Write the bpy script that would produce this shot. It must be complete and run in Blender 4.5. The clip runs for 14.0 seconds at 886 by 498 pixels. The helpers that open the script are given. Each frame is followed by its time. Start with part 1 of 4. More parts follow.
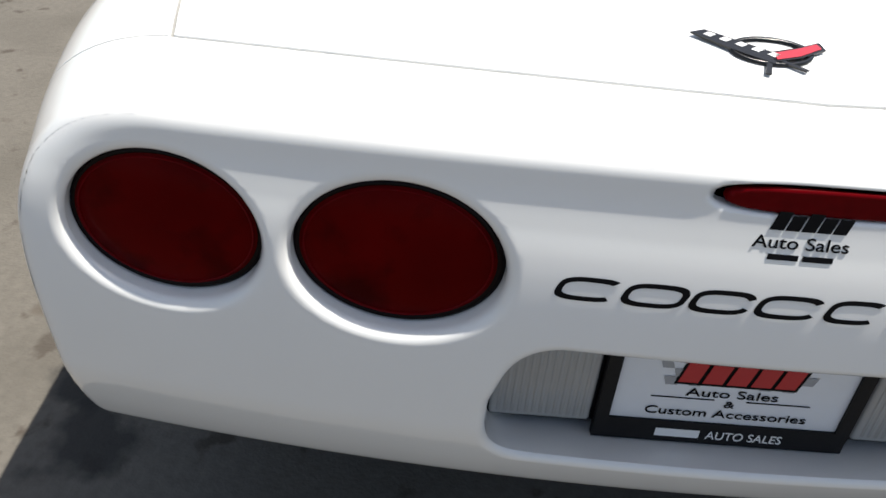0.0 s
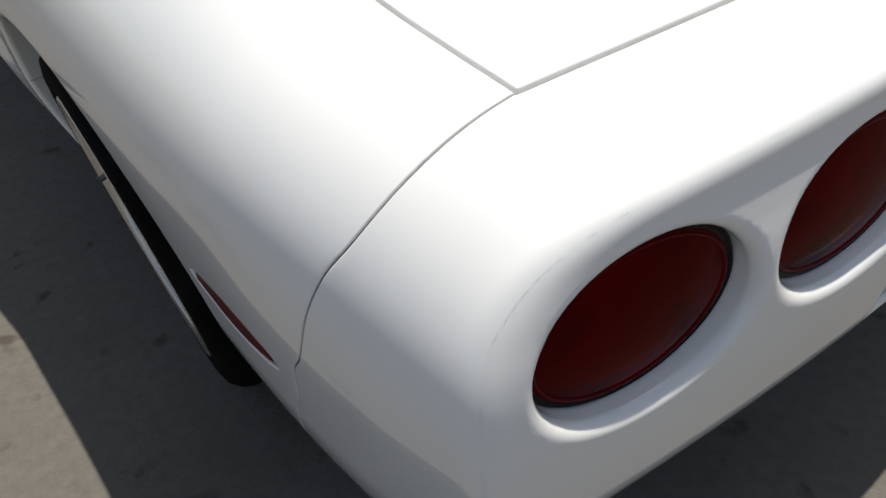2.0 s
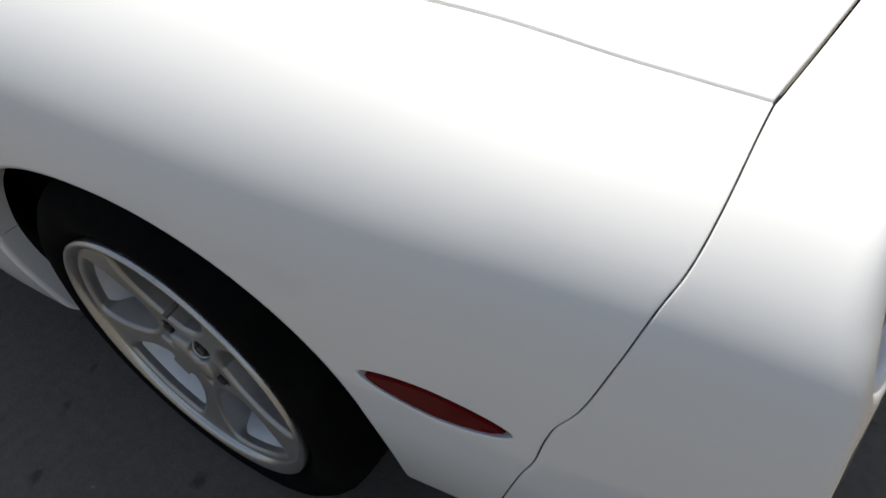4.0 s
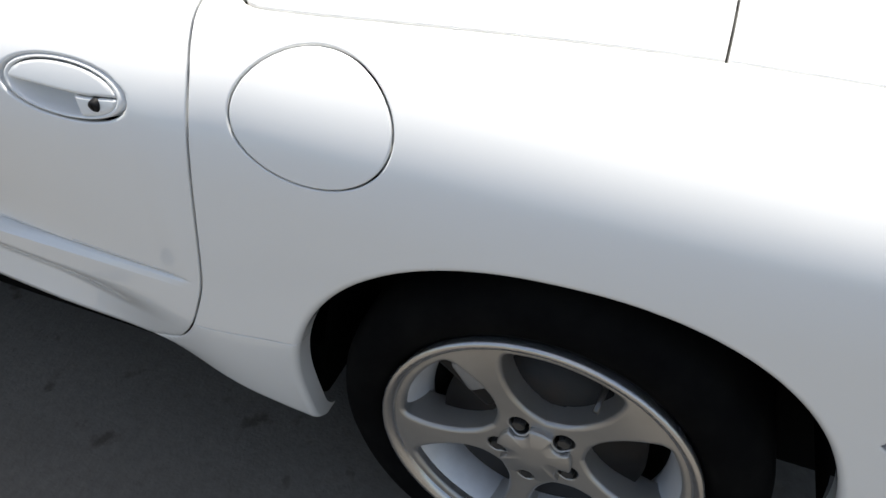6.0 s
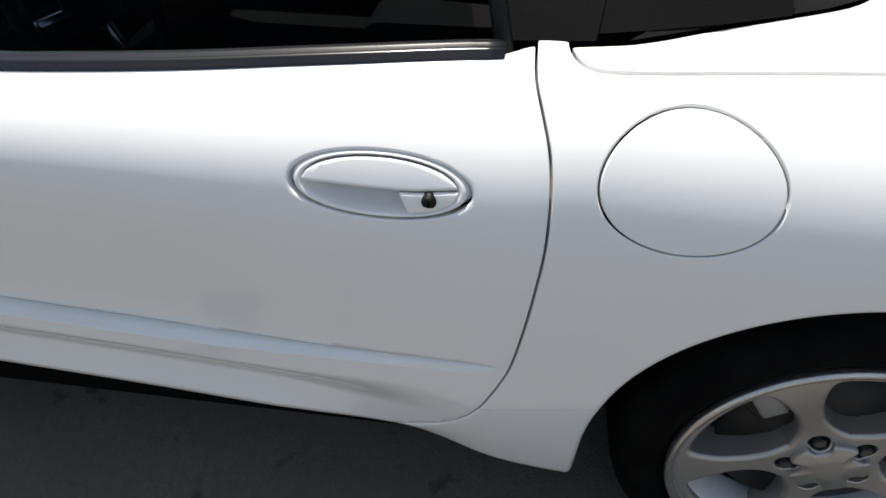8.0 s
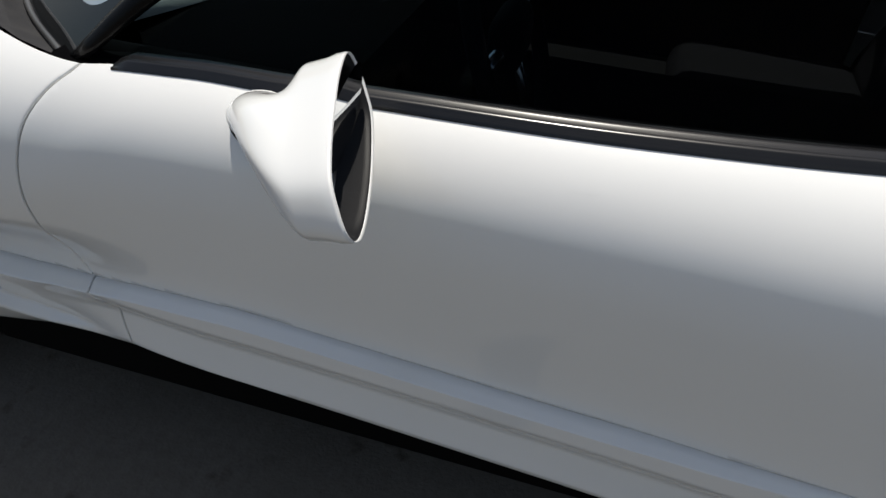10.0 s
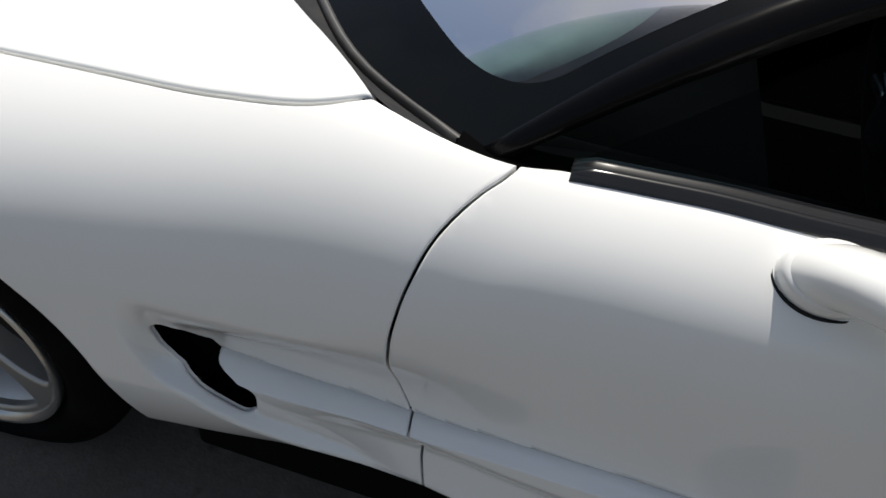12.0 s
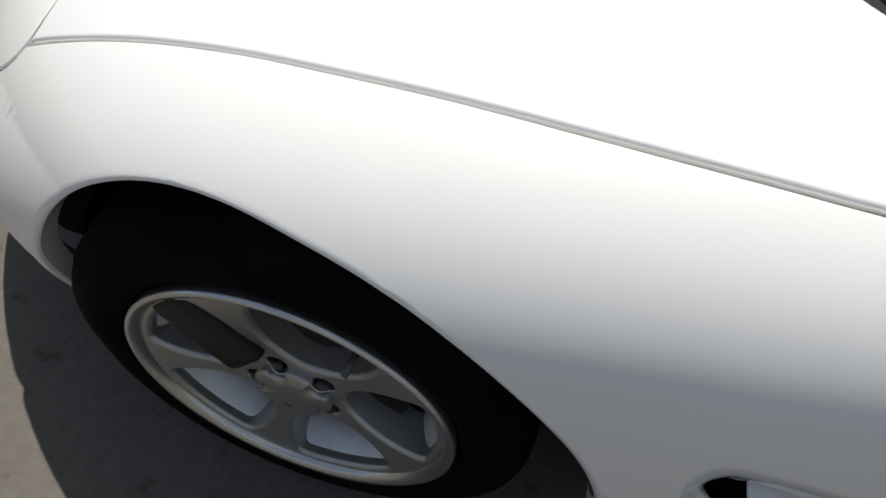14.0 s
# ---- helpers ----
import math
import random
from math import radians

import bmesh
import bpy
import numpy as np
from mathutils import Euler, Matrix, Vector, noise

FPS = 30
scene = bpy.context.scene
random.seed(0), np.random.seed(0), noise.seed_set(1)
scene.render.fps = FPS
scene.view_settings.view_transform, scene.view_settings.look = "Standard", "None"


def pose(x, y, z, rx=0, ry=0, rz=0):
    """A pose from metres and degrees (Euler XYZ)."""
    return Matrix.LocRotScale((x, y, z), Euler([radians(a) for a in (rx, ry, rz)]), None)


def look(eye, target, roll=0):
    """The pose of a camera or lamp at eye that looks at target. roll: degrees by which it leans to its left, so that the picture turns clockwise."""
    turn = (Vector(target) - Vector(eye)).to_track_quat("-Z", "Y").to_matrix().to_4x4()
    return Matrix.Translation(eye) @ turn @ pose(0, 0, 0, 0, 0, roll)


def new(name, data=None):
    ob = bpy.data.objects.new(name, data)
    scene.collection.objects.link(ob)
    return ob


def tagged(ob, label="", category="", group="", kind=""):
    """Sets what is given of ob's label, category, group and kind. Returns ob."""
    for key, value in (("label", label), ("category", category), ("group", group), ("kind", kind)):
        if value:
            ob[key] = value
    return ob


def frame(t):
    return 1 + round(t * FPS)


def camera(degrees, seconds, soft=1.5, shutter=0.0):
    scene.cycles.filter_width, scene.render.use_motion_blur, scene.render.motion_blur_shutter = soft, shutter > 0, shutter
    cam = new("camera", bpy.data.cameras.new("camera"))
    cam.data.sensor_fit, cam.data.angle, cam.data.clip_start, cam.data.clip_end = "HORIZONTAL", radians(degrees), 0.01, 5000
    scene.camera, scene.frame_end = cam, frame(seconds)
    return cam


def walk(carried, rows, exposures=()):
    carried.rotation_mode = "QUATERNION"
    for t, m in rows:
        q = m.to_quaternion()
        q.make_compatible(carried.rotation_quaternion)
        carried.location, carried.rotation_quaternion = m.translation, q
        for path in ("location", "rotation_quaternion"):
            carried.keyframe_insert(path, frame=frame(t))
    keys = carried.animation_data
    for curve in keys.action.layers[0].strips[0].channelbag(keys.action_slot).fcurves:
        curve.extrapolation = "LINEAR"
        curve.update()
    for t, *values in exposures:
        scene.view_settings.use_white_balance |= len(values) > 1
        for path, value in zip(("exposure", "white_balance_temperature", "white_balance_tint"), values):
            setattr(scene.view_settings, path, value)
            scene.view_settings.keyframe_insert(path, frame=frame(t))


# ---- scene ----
cam = camera(66.0, 14.0)
PATH = [
    (0, (-0.364, -0.418, 1.129), (-0.351, 1.172, -0.084), 4.7),
    (0.5, (-0.492, -0.327, 1.12), (-0.374, 1.164, -0.208), 8.6),
    (1, (-0.729, -0.272, 1.141), (-0.304, 1.138, -0.212), 5.8),
    (1.5, (-0.841, -0.204, 1.149), (-0.217, 1.105, -0.228), 2.5),
    (2, (-0.922, -0.04, 1.137), (-0.179, 1.096, -0.332), -5.4),
    (2.2, (-0.94, 0.011, 1.135), (-0.156, 1.054, -0.381), -1.6),
    (4.3, (-1.225, 0.282, 1.181), (-0.027, 1.163, -0.157), -6.3),
    (4.5, (-1.277, 0.359, 1.211), (-0.028, 1.248, -0.073), -1.7),
    (5, (-1.354, 0.565, 1.227), (-0.023, 1.368, -0.032), -1.1),
    (5.5, (-1.46, 0.729, 1.243), (-0.055, 1.385, -0.019), -1.1),
    (6, (-1.493, 0.864, 1.232), (-0.05, 1.43, -0.031), 0.6),
    (6.5, (-1.481, 1.051, 1.245), (-0.016, 1.502, -0.04), -1.4),
    (7, (-1.456, 1.158, 1.258), (-0.021, 1.503, -0.092), 2.5),
    (7.5, (-1.472, 1.286, 1.264), (-0.02, 1.529, -0.09), 1.8),
    (8, (-1.535, 1.478, 1.284), (-0.033, 1.674, -0.022), 0.4),
    (8.5, (-1.554, 1.635, 1.303), (-0.044, 1.888, 0.015), 2.5),
    (9, (-1.524, 1.802, 1.292), (-0.053, 2.168, -0.014), 0.7),
    (9.2, (-1.477, 1.872, 1.297), (-0.045, 2.238, -0.051), 0.3),
    (11.3, (-1.463, 2.495, 1.188), (0.129, 2.901, 0.048), 9.2),
    (11.5, (-1.442, 2.566, 1.188), (0.131, 2.944, 0.011), 9.8),
    (12, (-1.354, 2.75, 1.2), (0.165, 3.001, -0.077), 9.7),
    (12.5, (-1.303, 2.907, 1.205), (0.122, 3.193, -0.169), 12.4),
    (13, (-1.277, 3.061, 1.184), (0.11, 3.238, -0.246), 14.9),
    (13.5, (-1.263, 3.269, 1.18), (0.085, 3.453, -0.286), 10.1),
    (14, (-1.23, 3.403, 1.149), (0.084, 3.596, -0.346), 11.8),
]
EXPOSURES = [(0, 0.83), (0.5, 0.57), (1, 0.37), (1.5, 0.37), (2, 0.35), (4.3, 0.53), (4.5, 0.59), (5.5, 1.03), (6.5, 1.18), (7.5, 1.22), (8, 0.97), (8.5, 0.55), (9, 0.4), (9.2, 0.35), (11.3, 0.17), (11.5, 0.19), (12, 0.28), (13, 0.30), (14, 0.22)]
walk(cam, [(t, look(e, g, r)) for t, e, g, r in PATH], [(t, stops, 6750, 8.5) for t, stops in EXPOSURES])

# ---- world, sun, exposure ----
world = bpy.data.worlds.new("sky")
scene.world = world
world.use_nodes = True
wn, wl = world.node_tree.nodes, world.node_tree.links
sky = wn.new("ShaderNodeTexSky")
sky.sky_type, sky.sun_disc = "NISHITA", False
SUN_TO = Vector((0.36, 0.165, 1.0)).normalized()
sky.sun_elevation = math.asin(SUN_TO.z)
sky.sun_rotation = math.atan2(SUN_TO.x, SUN_TO.y)
sky.air_density, sky.dust_density = 1.0, 1.5
wco = wn.new("ShaderNodeTexCoord")
wmap = wn.new("ShaderNodeMapping")
wmap.inputs["Scale"].default_value = (1.0, 1.0, 2.2)
wnoise = wn.new("ShaderNodeTexNoise")
wnoise.inputs["Scale"].default_value, wnoise.inputs["Detail"].default_value = 2.3, 7
wramp = wn.new("ShaderNodeValToRGB")
wramp.color_ramp.elements[0].position, wramp.color_ramp.elements[1].position = 0.46, 0.76
wmix = wn.new("ShaderNodeMix")
wmix.data_type = "RGBA"
wmix.inputs["B"].default_value = (5.0, 5.3, 5.8, 1)
wl.new(wco.outputs["Generated"], wmap.inputs["Vector"])
wl.new(wmap.outputs["Vector"], wnoise.inputs["Vector"])
wl.new(wnoise.outputs["Fac"], wramp.inputs["Fac"])
wl.new(wramp.outputs["Color"], wmix.inputs["Factor"])
wl.new(sky.outputs["Color"], wmix.inputs["A"])
wl.new(wmix.outputs["Result"], wn["Background"].inputs["Color"])
wn["Background"].inputs["Strength"].default_value = 0.076
sun = new("sun", bpy.data.lights.new("sun", "SUN"))
sun.data.energy, sun.data.angle, sun.data.color = 4.2, radians(0.5), (1.0, 0.965, 0.91)
sun.matrix_world = look(SUN_TO * 30, (0, 0, 0))
scene.view_settings.exposure = 0.85


# ---- materials ----
def material(name, color, rough=0.5, metal=0.0, grain=0.0, grain_scale=60.0, stain=0.0, stain_scale=4.0, stain_color=None, bump=0.0, bump_scale=200.0,
             coat=0.0, ior=1.5, trans=0.0, rough_var=0.0):
    """A surface with colour grain, larger stains and fine relief, all in metres of the object's own space."""
    m = bpy.data.materials.new(name)
    m.use_nodes = True
    n, l = m.node_tree.nodes, m.node_tree.links
    p = n["Principled BSDF"]
    p.inputs["Roughness"].default_value, p.inputs["Metallic"].default_value = rough, metal
    p.inputs["IOR"].default_value, p.inputs["Transmission Weight"].default_value = ior, trans
    p.inputs["Coat Weight"].default_value, p.inputs["Coat Roughness"].default_value = coat, 0.03
    co = n.new("ShaderNodeTexCoord")

    def noise_at(scale, detail=6):
        t = n.new("ShaderNodeTexNoise")
        t.inputs["Scale"].default_value, t.inputs["Detail"].default_value = scale, detail
        l.new(co.outputs["Object"], t.inputs["Vector"])
        return t
    rgba = (*color, 1)
    last = None
    if grain:
        mix = n.new("ShaderNodeMix")
        mix.data_type = "RGBA"
        mix.inputs["A"].default_value = tuple(c * (1 - grain) for c in color) + (1,)
        mix.inputs["B"].default_value = tuple(min(1, c * (1 + grain)) for c in color) + (1,)
        l.new(noise_at(grain_scale).outputs["Fac"], mix.inputs["Factor"])
        last = mix.outputs["Result"]
    if stain:
        ramp = n.new("ShaderNodeValToRGB")
        ramp.color_ramp.elements[0].position, ramp.color_ramp.elements[1].position = 0.48, 0.68
        l.new(noise_at(stain_scale, 8).outputs["Fac"], ramp.inputs["Fac"])
        amount = n.new("ShaderNodeMath")
        amount.operation = "MULTIPLY"
        amount.inputs[1].default_value = stain
        l.new(ramp.outputs["Color"], amount.inputs[0])
        mix = n.new("ShaderNodeMix")
        mix.data_type = "RGBA"
        mix.inputs["A"].default_value = rgba
        mix.inputs["B"].default_value = (*(stain_color or tuple(c * 0.5 for c in color)), 1)
        l.new(amount.outputs[0], mix.inputs["Factor"])
        if last:
            l.new(last, mix.inputs["A"])
        last = mix.outputs["Result"]
    if last:
        l.new(last, p.inputs["Base Color"])
    else:
        p.inputs["Base Color"].default_value = rgba
    if rough_var:
        mr = n.new("ShaderNodeMapRange")
        mr.inputs["To Min"].default_value, mr.inputs["To Max"].default_value = max(0.02, rough - rough_var), rough + rough_var
        l.new(noise_at(9).outputs["Fac"], mr.inputs["Value"])
        l.new(mr.outputs["Result"], p.inputs["Roughness"])
    if bump:
        b = n.new("ShaderNodeBump")
        b.inputs["Strength"].default_value, b.inputs["Distance"].default_value = 1.0, bump
        l.new(noise_at(bump_scale, 3).outputs["Fac"], b.inputs["Height"])
        l.new(b.outputs["Normal"], p.inputs["Normal"])
    return m


WHITE = material("white_paint", (.78, .78, .77), rough=.34, grain=.015, grain_scale=9, coat=1.0, rough_var=.05)
BLACK_RUBBER = material("black_rubber", (.007, .007, .008), rough=.55, grain=.25, grain_scale=150, ior=1.3)
TYRE = material("tyre_rubber", (.0038, .0038, .004), rough=.9, grain=.3, grain_scale=90, stain=.3, stain_scale=12, stain_color=(.012, .012, .011), ior=1.12)
PILLAR = material("black_pillar_paint", (.003, .003, .0035), rough=.25, grain=.2, grain_scale=40, ior=1.2)
TRIM = material("black_gloss_trim", (.008, .008, .009), rough=.24, grain=.2, grain_scale=40)
PLASTIC = material("black_plastic", (.009, .009, .010), rough=.5, grain=.2, grain_scale=200, bump=.0002, bump_scale=700, ior=1.25)
COWL = material("grey_cowl_plastic", (.034, .034, .036), rough=.8, grain=.15, grain_scale=60, stain=.4, stain_scale=20, stain_color=(.055, .053, .052), bump=.0003, bump_scale=500, ior=1.15)
SEAL_STRIP = material("grey_moulding", (.07, .068, .066), rough=.4, metal=.2, grain=.15, grain_scale=25, stain=.4, stain_scale=6, stain_color=(.04, .038, .036))
FABRIC = material("black_canvas", (.006, .006, .0065), ior=1.2, rough=.9, grain=.3, grain_scale=300, bump=.0005, bump_scale=900)
ALLOY = material("silver_alloy", (.42, .41, .395), rough=.36, metal=.75, grain=.06, grain_scale=30, stain=.25, stain_scale=15, stain_color=(.25, .23, .2), rough_var=.06)
ALLOY_LIP = material("machined_alloy", (.55, .54, .53), rough=.26, metal=.9, grain=.05, grain_scale=80)
NUT = material("dark_steel", (.10, .10, .10), rough=.35, metal=.8, grain=.2, grain_scale=120)
IRON = material("brake_iron", (.022, .021, .020), rough=.5, metal=.6, grain=.2, grain_scale=50, stain=.5, stain_scale=25, stain_color=(.03, .02, .015))
BARREL = material("silver_wheel_paint", (.62, .63, .65), rough=.42, metal=.3, grain=.06, grain_scale=40, stain=.25, stain_scale=14, stain_color=(.30, .29, .28))
CALIPER = material("cast_aluminium", (.30, .30, .30), rough=.5, metal=.5, grain=.15, grain_scale=60)
RED = material("red_lens", (.085, .0004, .0006), rough=.12, grain=.5, grain_scale=9, stain=.75, stain_scale=16, stain_color=(.022, .0002, .0003), ior=1.10)
RED_DEEP = material("red_marker_lens", (.10, .0006, .002), rough=.12, grain=.3, grain_scale=60, ior=1.14)
LENS_RING = material("lens_edge", (.004, .0012, .0016), rough=.25, ior=1.2)
CLEAR = material("clear_ribbed_lens", (.32, .32, .315), rough=.22, grain=.1, grain_scale=30, coat=.5)
PLATE = material("white_plate", (.70, .72, .76), rough=.35, grain=.02, grain_scale=60)
PRINT_RED = material("red_print", (.42, .015, .02), rough=.4, grain=.05)
PRINT_BLACK = material("black_print", (.005, .005, .006), rough=.45, grain=.1, ior=1.15)
PRINT_GREY = material("grey_print", (.30, .31, .33), rough=.4, grain=.1)
PRINT_WHITE = material("white_print", (.75, .75, .75), rough=.4, grain=.03)
BADGE_RED = material("badge_red", (.45, .02, .03), rough=.2, coat=.8, grain=.1, grain_scale=100)
# Cabin trim near-black, below real trim tones: the cabin's shade is in the colour.
INTERIOR = material("shaded_interior", (.002, .002, .0023), rough=.9, grain=.3, grain_scale=40, ior=1.06)
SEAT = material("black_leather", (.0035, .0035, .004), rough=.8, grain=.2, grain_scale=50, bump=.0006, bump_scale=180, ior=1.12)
# Grey pad whose paler patches stand in for sunlight on it.
DASH = material("grey_dash_pad_sunlit", (.19, .195, .19), rough=.7, grain=.15, grain_scale=80, stain=.75, stain_scale=5, stain_color=(.08, .085, .085), bump=.0004, bump_scale=300)
CHROME = material("brushed_metal", (.45, .46, .48), rough=.25, metal=1.0, grain=.1, grain_scale=60)
MIRROR = material("mirror_glass", (.85, .86, .87), rough=.01, metal=1.0)
FRIT = material("black_glass_band", (.004, .005, .006), rough=.03, ior=1.22)


def thin_glass(name, tint, ior):
    """A thin pane: clear tint straight through, with mirror gloss by the glass's own Fresnel."""
    m = bpy.data.materials.new(name)
    m.use_nodes = True
    n, l = m.node_tree.nodes, m.node_tree.links
    n.remove(n["Principled BSDF"])
    clear, gloss, mix, fres = n.new("ShaderNodeBsdfTransparent"), n.new("ShaderNodeBsdfGlossy"), n.new("ShaderNodeMixShader"), n.new("ShaderNodeFresnel")
    clear.inputs["Color"].default_value = (*tint, 1)
    gloss.inputs["Roughness"].default_value = .01
    fres.inputs["IOR"].default_value = ior
    l.new(fres.outputs["Fac"], mix.inputs["Fac"])
    l.new(clear.outputs["BSDF"], mix.inputs[1])
    l.new(gloss.outputs["BSDF"], mix.inputs[2])
    l.new(mix.outputs["Shader"], n["Material Output"].inputs["Surface"])
    return m


GLASS = thin_glass("tinted_glass", (.56, .74, .74), 1.42)
SIDE_GLASS = thin_glass("dark_tinted_glass", (.40, .45, .47), 1.10)
UNDER = material("underbody", (.004, .004, .004), rough=.9, grain=.3, grain_scale=10, ior=1.1)


def concrete():
    m = material("concrete", (.112, .101, .086), rough=.9, grain=.30, grain_scale=45, stain=.55, stain_scale=2.6, stain_color=(.076, .068, .056), bump=.002, bump_scale=120)
    n, l = m.node_tree.nodes, m.node_tree.links
    p = n["Principled BSDF"]
    base = p.inputs["Base Color"].links[0].from_socket
    co = n.new("ShaderNodeTexCoord")
    spots = n.new("ShaderNodeTexNoise")
    spots.inputs["Scale"].default_value, spots.inputs["Detail"].default_value = 11, 9
    ramp = n.new("ShaderNodeValToRGB")
    ramp.color_ramp.elements[0].position, ramp.color_ramp.elements[1].position = .62, .70
    mix = n.new("ShaderNodeMix")
    mix.data_type = "RGBA"
    mix.inputs["B"].default_value = (.058, .047, .037, 1)
    l.new(co.outputs["Object"], spots.inputs["Vector"])
    l.new(spots.outputs["Fac"], ramp.inputs["Fac"])
    l.new(ramp.outputs["Color"], mix.inputs["Factor"])
    l.new(base, mix.inputs["A"])
    last = mix.outputs["Result"]
    # spilt and dried patches: place, radius, strength
    wob = n.new("ShaderNodeTexNoise")
    wob.inputs["Scale"].default_value, wob.inputs["Detail"].default_value = 9, 8
    l.new(co.outputs["Object"], wob.inputs["Vector"])
    for px, py, radius, strength, tone in ((-1.62, 1.86, .13, .8, (.066, .056, .045)), (-1.50, 1.42, .14, .75, (.066, .056, .045)), (-1.44, 1.20, .09, .8, (.06, .05, .04)), (-1.56, 1.64, .10, .7, (.066, .056, .045)),
                                           (-1.70, 2.05, .15, .7, (.066, .056, .045)), (-1.05, .55, .10, .8, (.02, .019, .018)), (-1.00, .38, .11, .8, (.02, .019, .018)), (-1.20, .62, .035, .9, (.06, .05, .04)), (-1.26, .72, .03, .8, (.08, .066, .052))):
        off = n.new("ShaderNodeVectorMath")
        off.operation, off.inputs[1].default_value = "DISTANCE", (px, py, 0)
        l.new(co.outputs["Object"], off.inputs[0])
        rag = n.new("ShaderNodeMath")
        rag.operation, rag.inputs[1].default_value = "MULTIPLY_ADD", radius * 2.6
        l.new(wob.outputs["Fac"], rag.inputs[0])
        l.new(off.outputs["Value"], rag.inputs[2])
        fall = n.new("ShaderNodeMapRange")
        fall.inputs["From Min"].default_value, fall.inputs["From Max"].default_value = radius * 2.35, radius * 1.85
        fall.inputs["To Max"].default_value = strength
        l.new(rag.outputs[0], fall.inputs["Value"])
        mix = n.new("ShaderNodeMix")
        mix.data_type = "RGBA"
        mix.inputs["B"].default_value = (*tone, 1)
        l.new(fall.outputs["Result"], mix.inputs["Factor"])
        l.new(last, mix.inputs["A"])
        last = mix.outputs["Result"]
    l.new(last, p.inputs["Base Color"])
    return m


CONCRETE = concrete()


# ---- shape of the body ----
def curve(*keys):
    """A smooth function through (position, value) keys, flat beyond its ends."""
    k = np.array(keys, float)
    px, py = k[:, 0], k[:, 1]
    d = np.diff(py) / np.diff(px)
    m = np.concatenate(([d[0]], (d[:-1] + d[1:]) / 2, [d[-1]]))
    m[1:-1][d[:-1] * d[1:] <= 0] = 0
    def f(v):
        v = np.clip(np.asarray(v, float), px[0], px[-1])
        i = np.clip(np.searchsorted(px, v) - 1, 0, len(px) - 2)
        h = px[i + 1] - px[i]
        s = (v - px[i]) / h
        return (py[i] * (1 + 2 * s) * (1 - s) ** 2 + m[i] * h * s * (1 - s) ** 2
                + py[i + 1] * s * s * (3 - 2 * s) + m[i + 1] * h * s * s * (s - 1))
    return f
def smax(a, b, k):
    h = np.maximum(k - np.abs(a - b), 0) / k
    return np.maximum(a, b) + h * h * k / 4
def step(v):
    v = np.clip(v, 0, 1)
    return v * v * (3 - 2 * v)

half_width = curve((-0.1, .745), (0.1, .794), (.173, .815), (.25, .834), (.4, .859), (.56, .873), (.75, .884), (.95, .894), (1.2, .908), (1.35, .917), (1.5, .936), (1.7, .936), (2.1, .918),
                   (2.6, .896), (2.9, .890), (3.2, .908), (3.45, .922), (3.6, .918), (3.8, .888), (3.95, .838), (4.1, .775), (4.3, .67), (4.6, .50))
crest = curve((-0.1, .80), (.1, .819), (.15, .828), (.25, .854), (.4, .884), (.5, .899), (.84, .932), (1.1, .947), (1.47, .948), (1.9, .930), (2.4, .903), (2.78, .883), (2.95, .886),
              (3.2, .858), (3.5, .81), (3.8, .742), (4.1, .655), (4.4, .55), (4.6, .47))
shoulder = curve((0, .13), (.12, .13), (.25, .135), (.38, .165), (.55, .21), (1.0, .25), (1.5, .20), (2.2, .18), (2.8, .19), (3.2, .235), (3.8, .26), (4.6, .28))
dome = curve((0, .02), (1, .02), (2.8, .0), (3.0, .015), (3.6, .04), (4.6, .06))
bottom = curve((-0.1, .357), (.12, .352), (.3, .322), (.6, .26), (.9, .18), (1.28, .190), (1.35, .205), (1.45, .247), (1.57, .303), (1.7, .330), (2.35, .329), (2.65, .318), (2.8, .313), (2.95, .310), (3.1, .306),
               (3.2, .305), (3.3, .25), (3.8, .22), (4.6, .18))
crease = curve((1.46, .557), (1.6, .555), (1.75, .552), (1.9, .5445), (2.1, .5405), (2.4, .5435), (2.55, .546), (2.65, .541), (2.75, .529), (2.83, .513), (2.9, .500), (2.97, .492), (3.05, .499), (3.1, .508), (3.2, .525), (3.3, .53))
tail = curve((.25, .15), (.36, .098), (.45, .066), (.52, .054), (.6, .056), (.68, .064), (.72, .072), (.745, .079), (.771, .088), (.80, .0965), (.82, .0995), (.84, .1005), (.95, .104))
nose = curve((.1, 4.50), (.25, 4.56), (.4, 4.566), (.5, 4.53), (.6, 4.45))

tuck = curve((0, .35), (.5, .35), (1.0, .38), (1.34, .34), (1.5, .5), (1.8, 1.2), (2.4, 1.6), (2.9, 1.4), (3.2, .9), (3.6, .75), (4.6, .8))

cove_lip = curve((2.5, .35), (2.85, .355), (2.97, .370), (3.03, .398), (3.067, .426), (3.11, .462), (3.155, .497), (3.18, .54), (3.198, .59))

ledge = curve((1.46, .016), (1.7, .012), (1.95, .010), (2.3, .011), (2.6, .013), (2.8, .012), (2.95, .014), (3.1, .018))

recess_height = curve((1.4, .30), (2.65, .30), (2.9, .18), (3.16, .07))

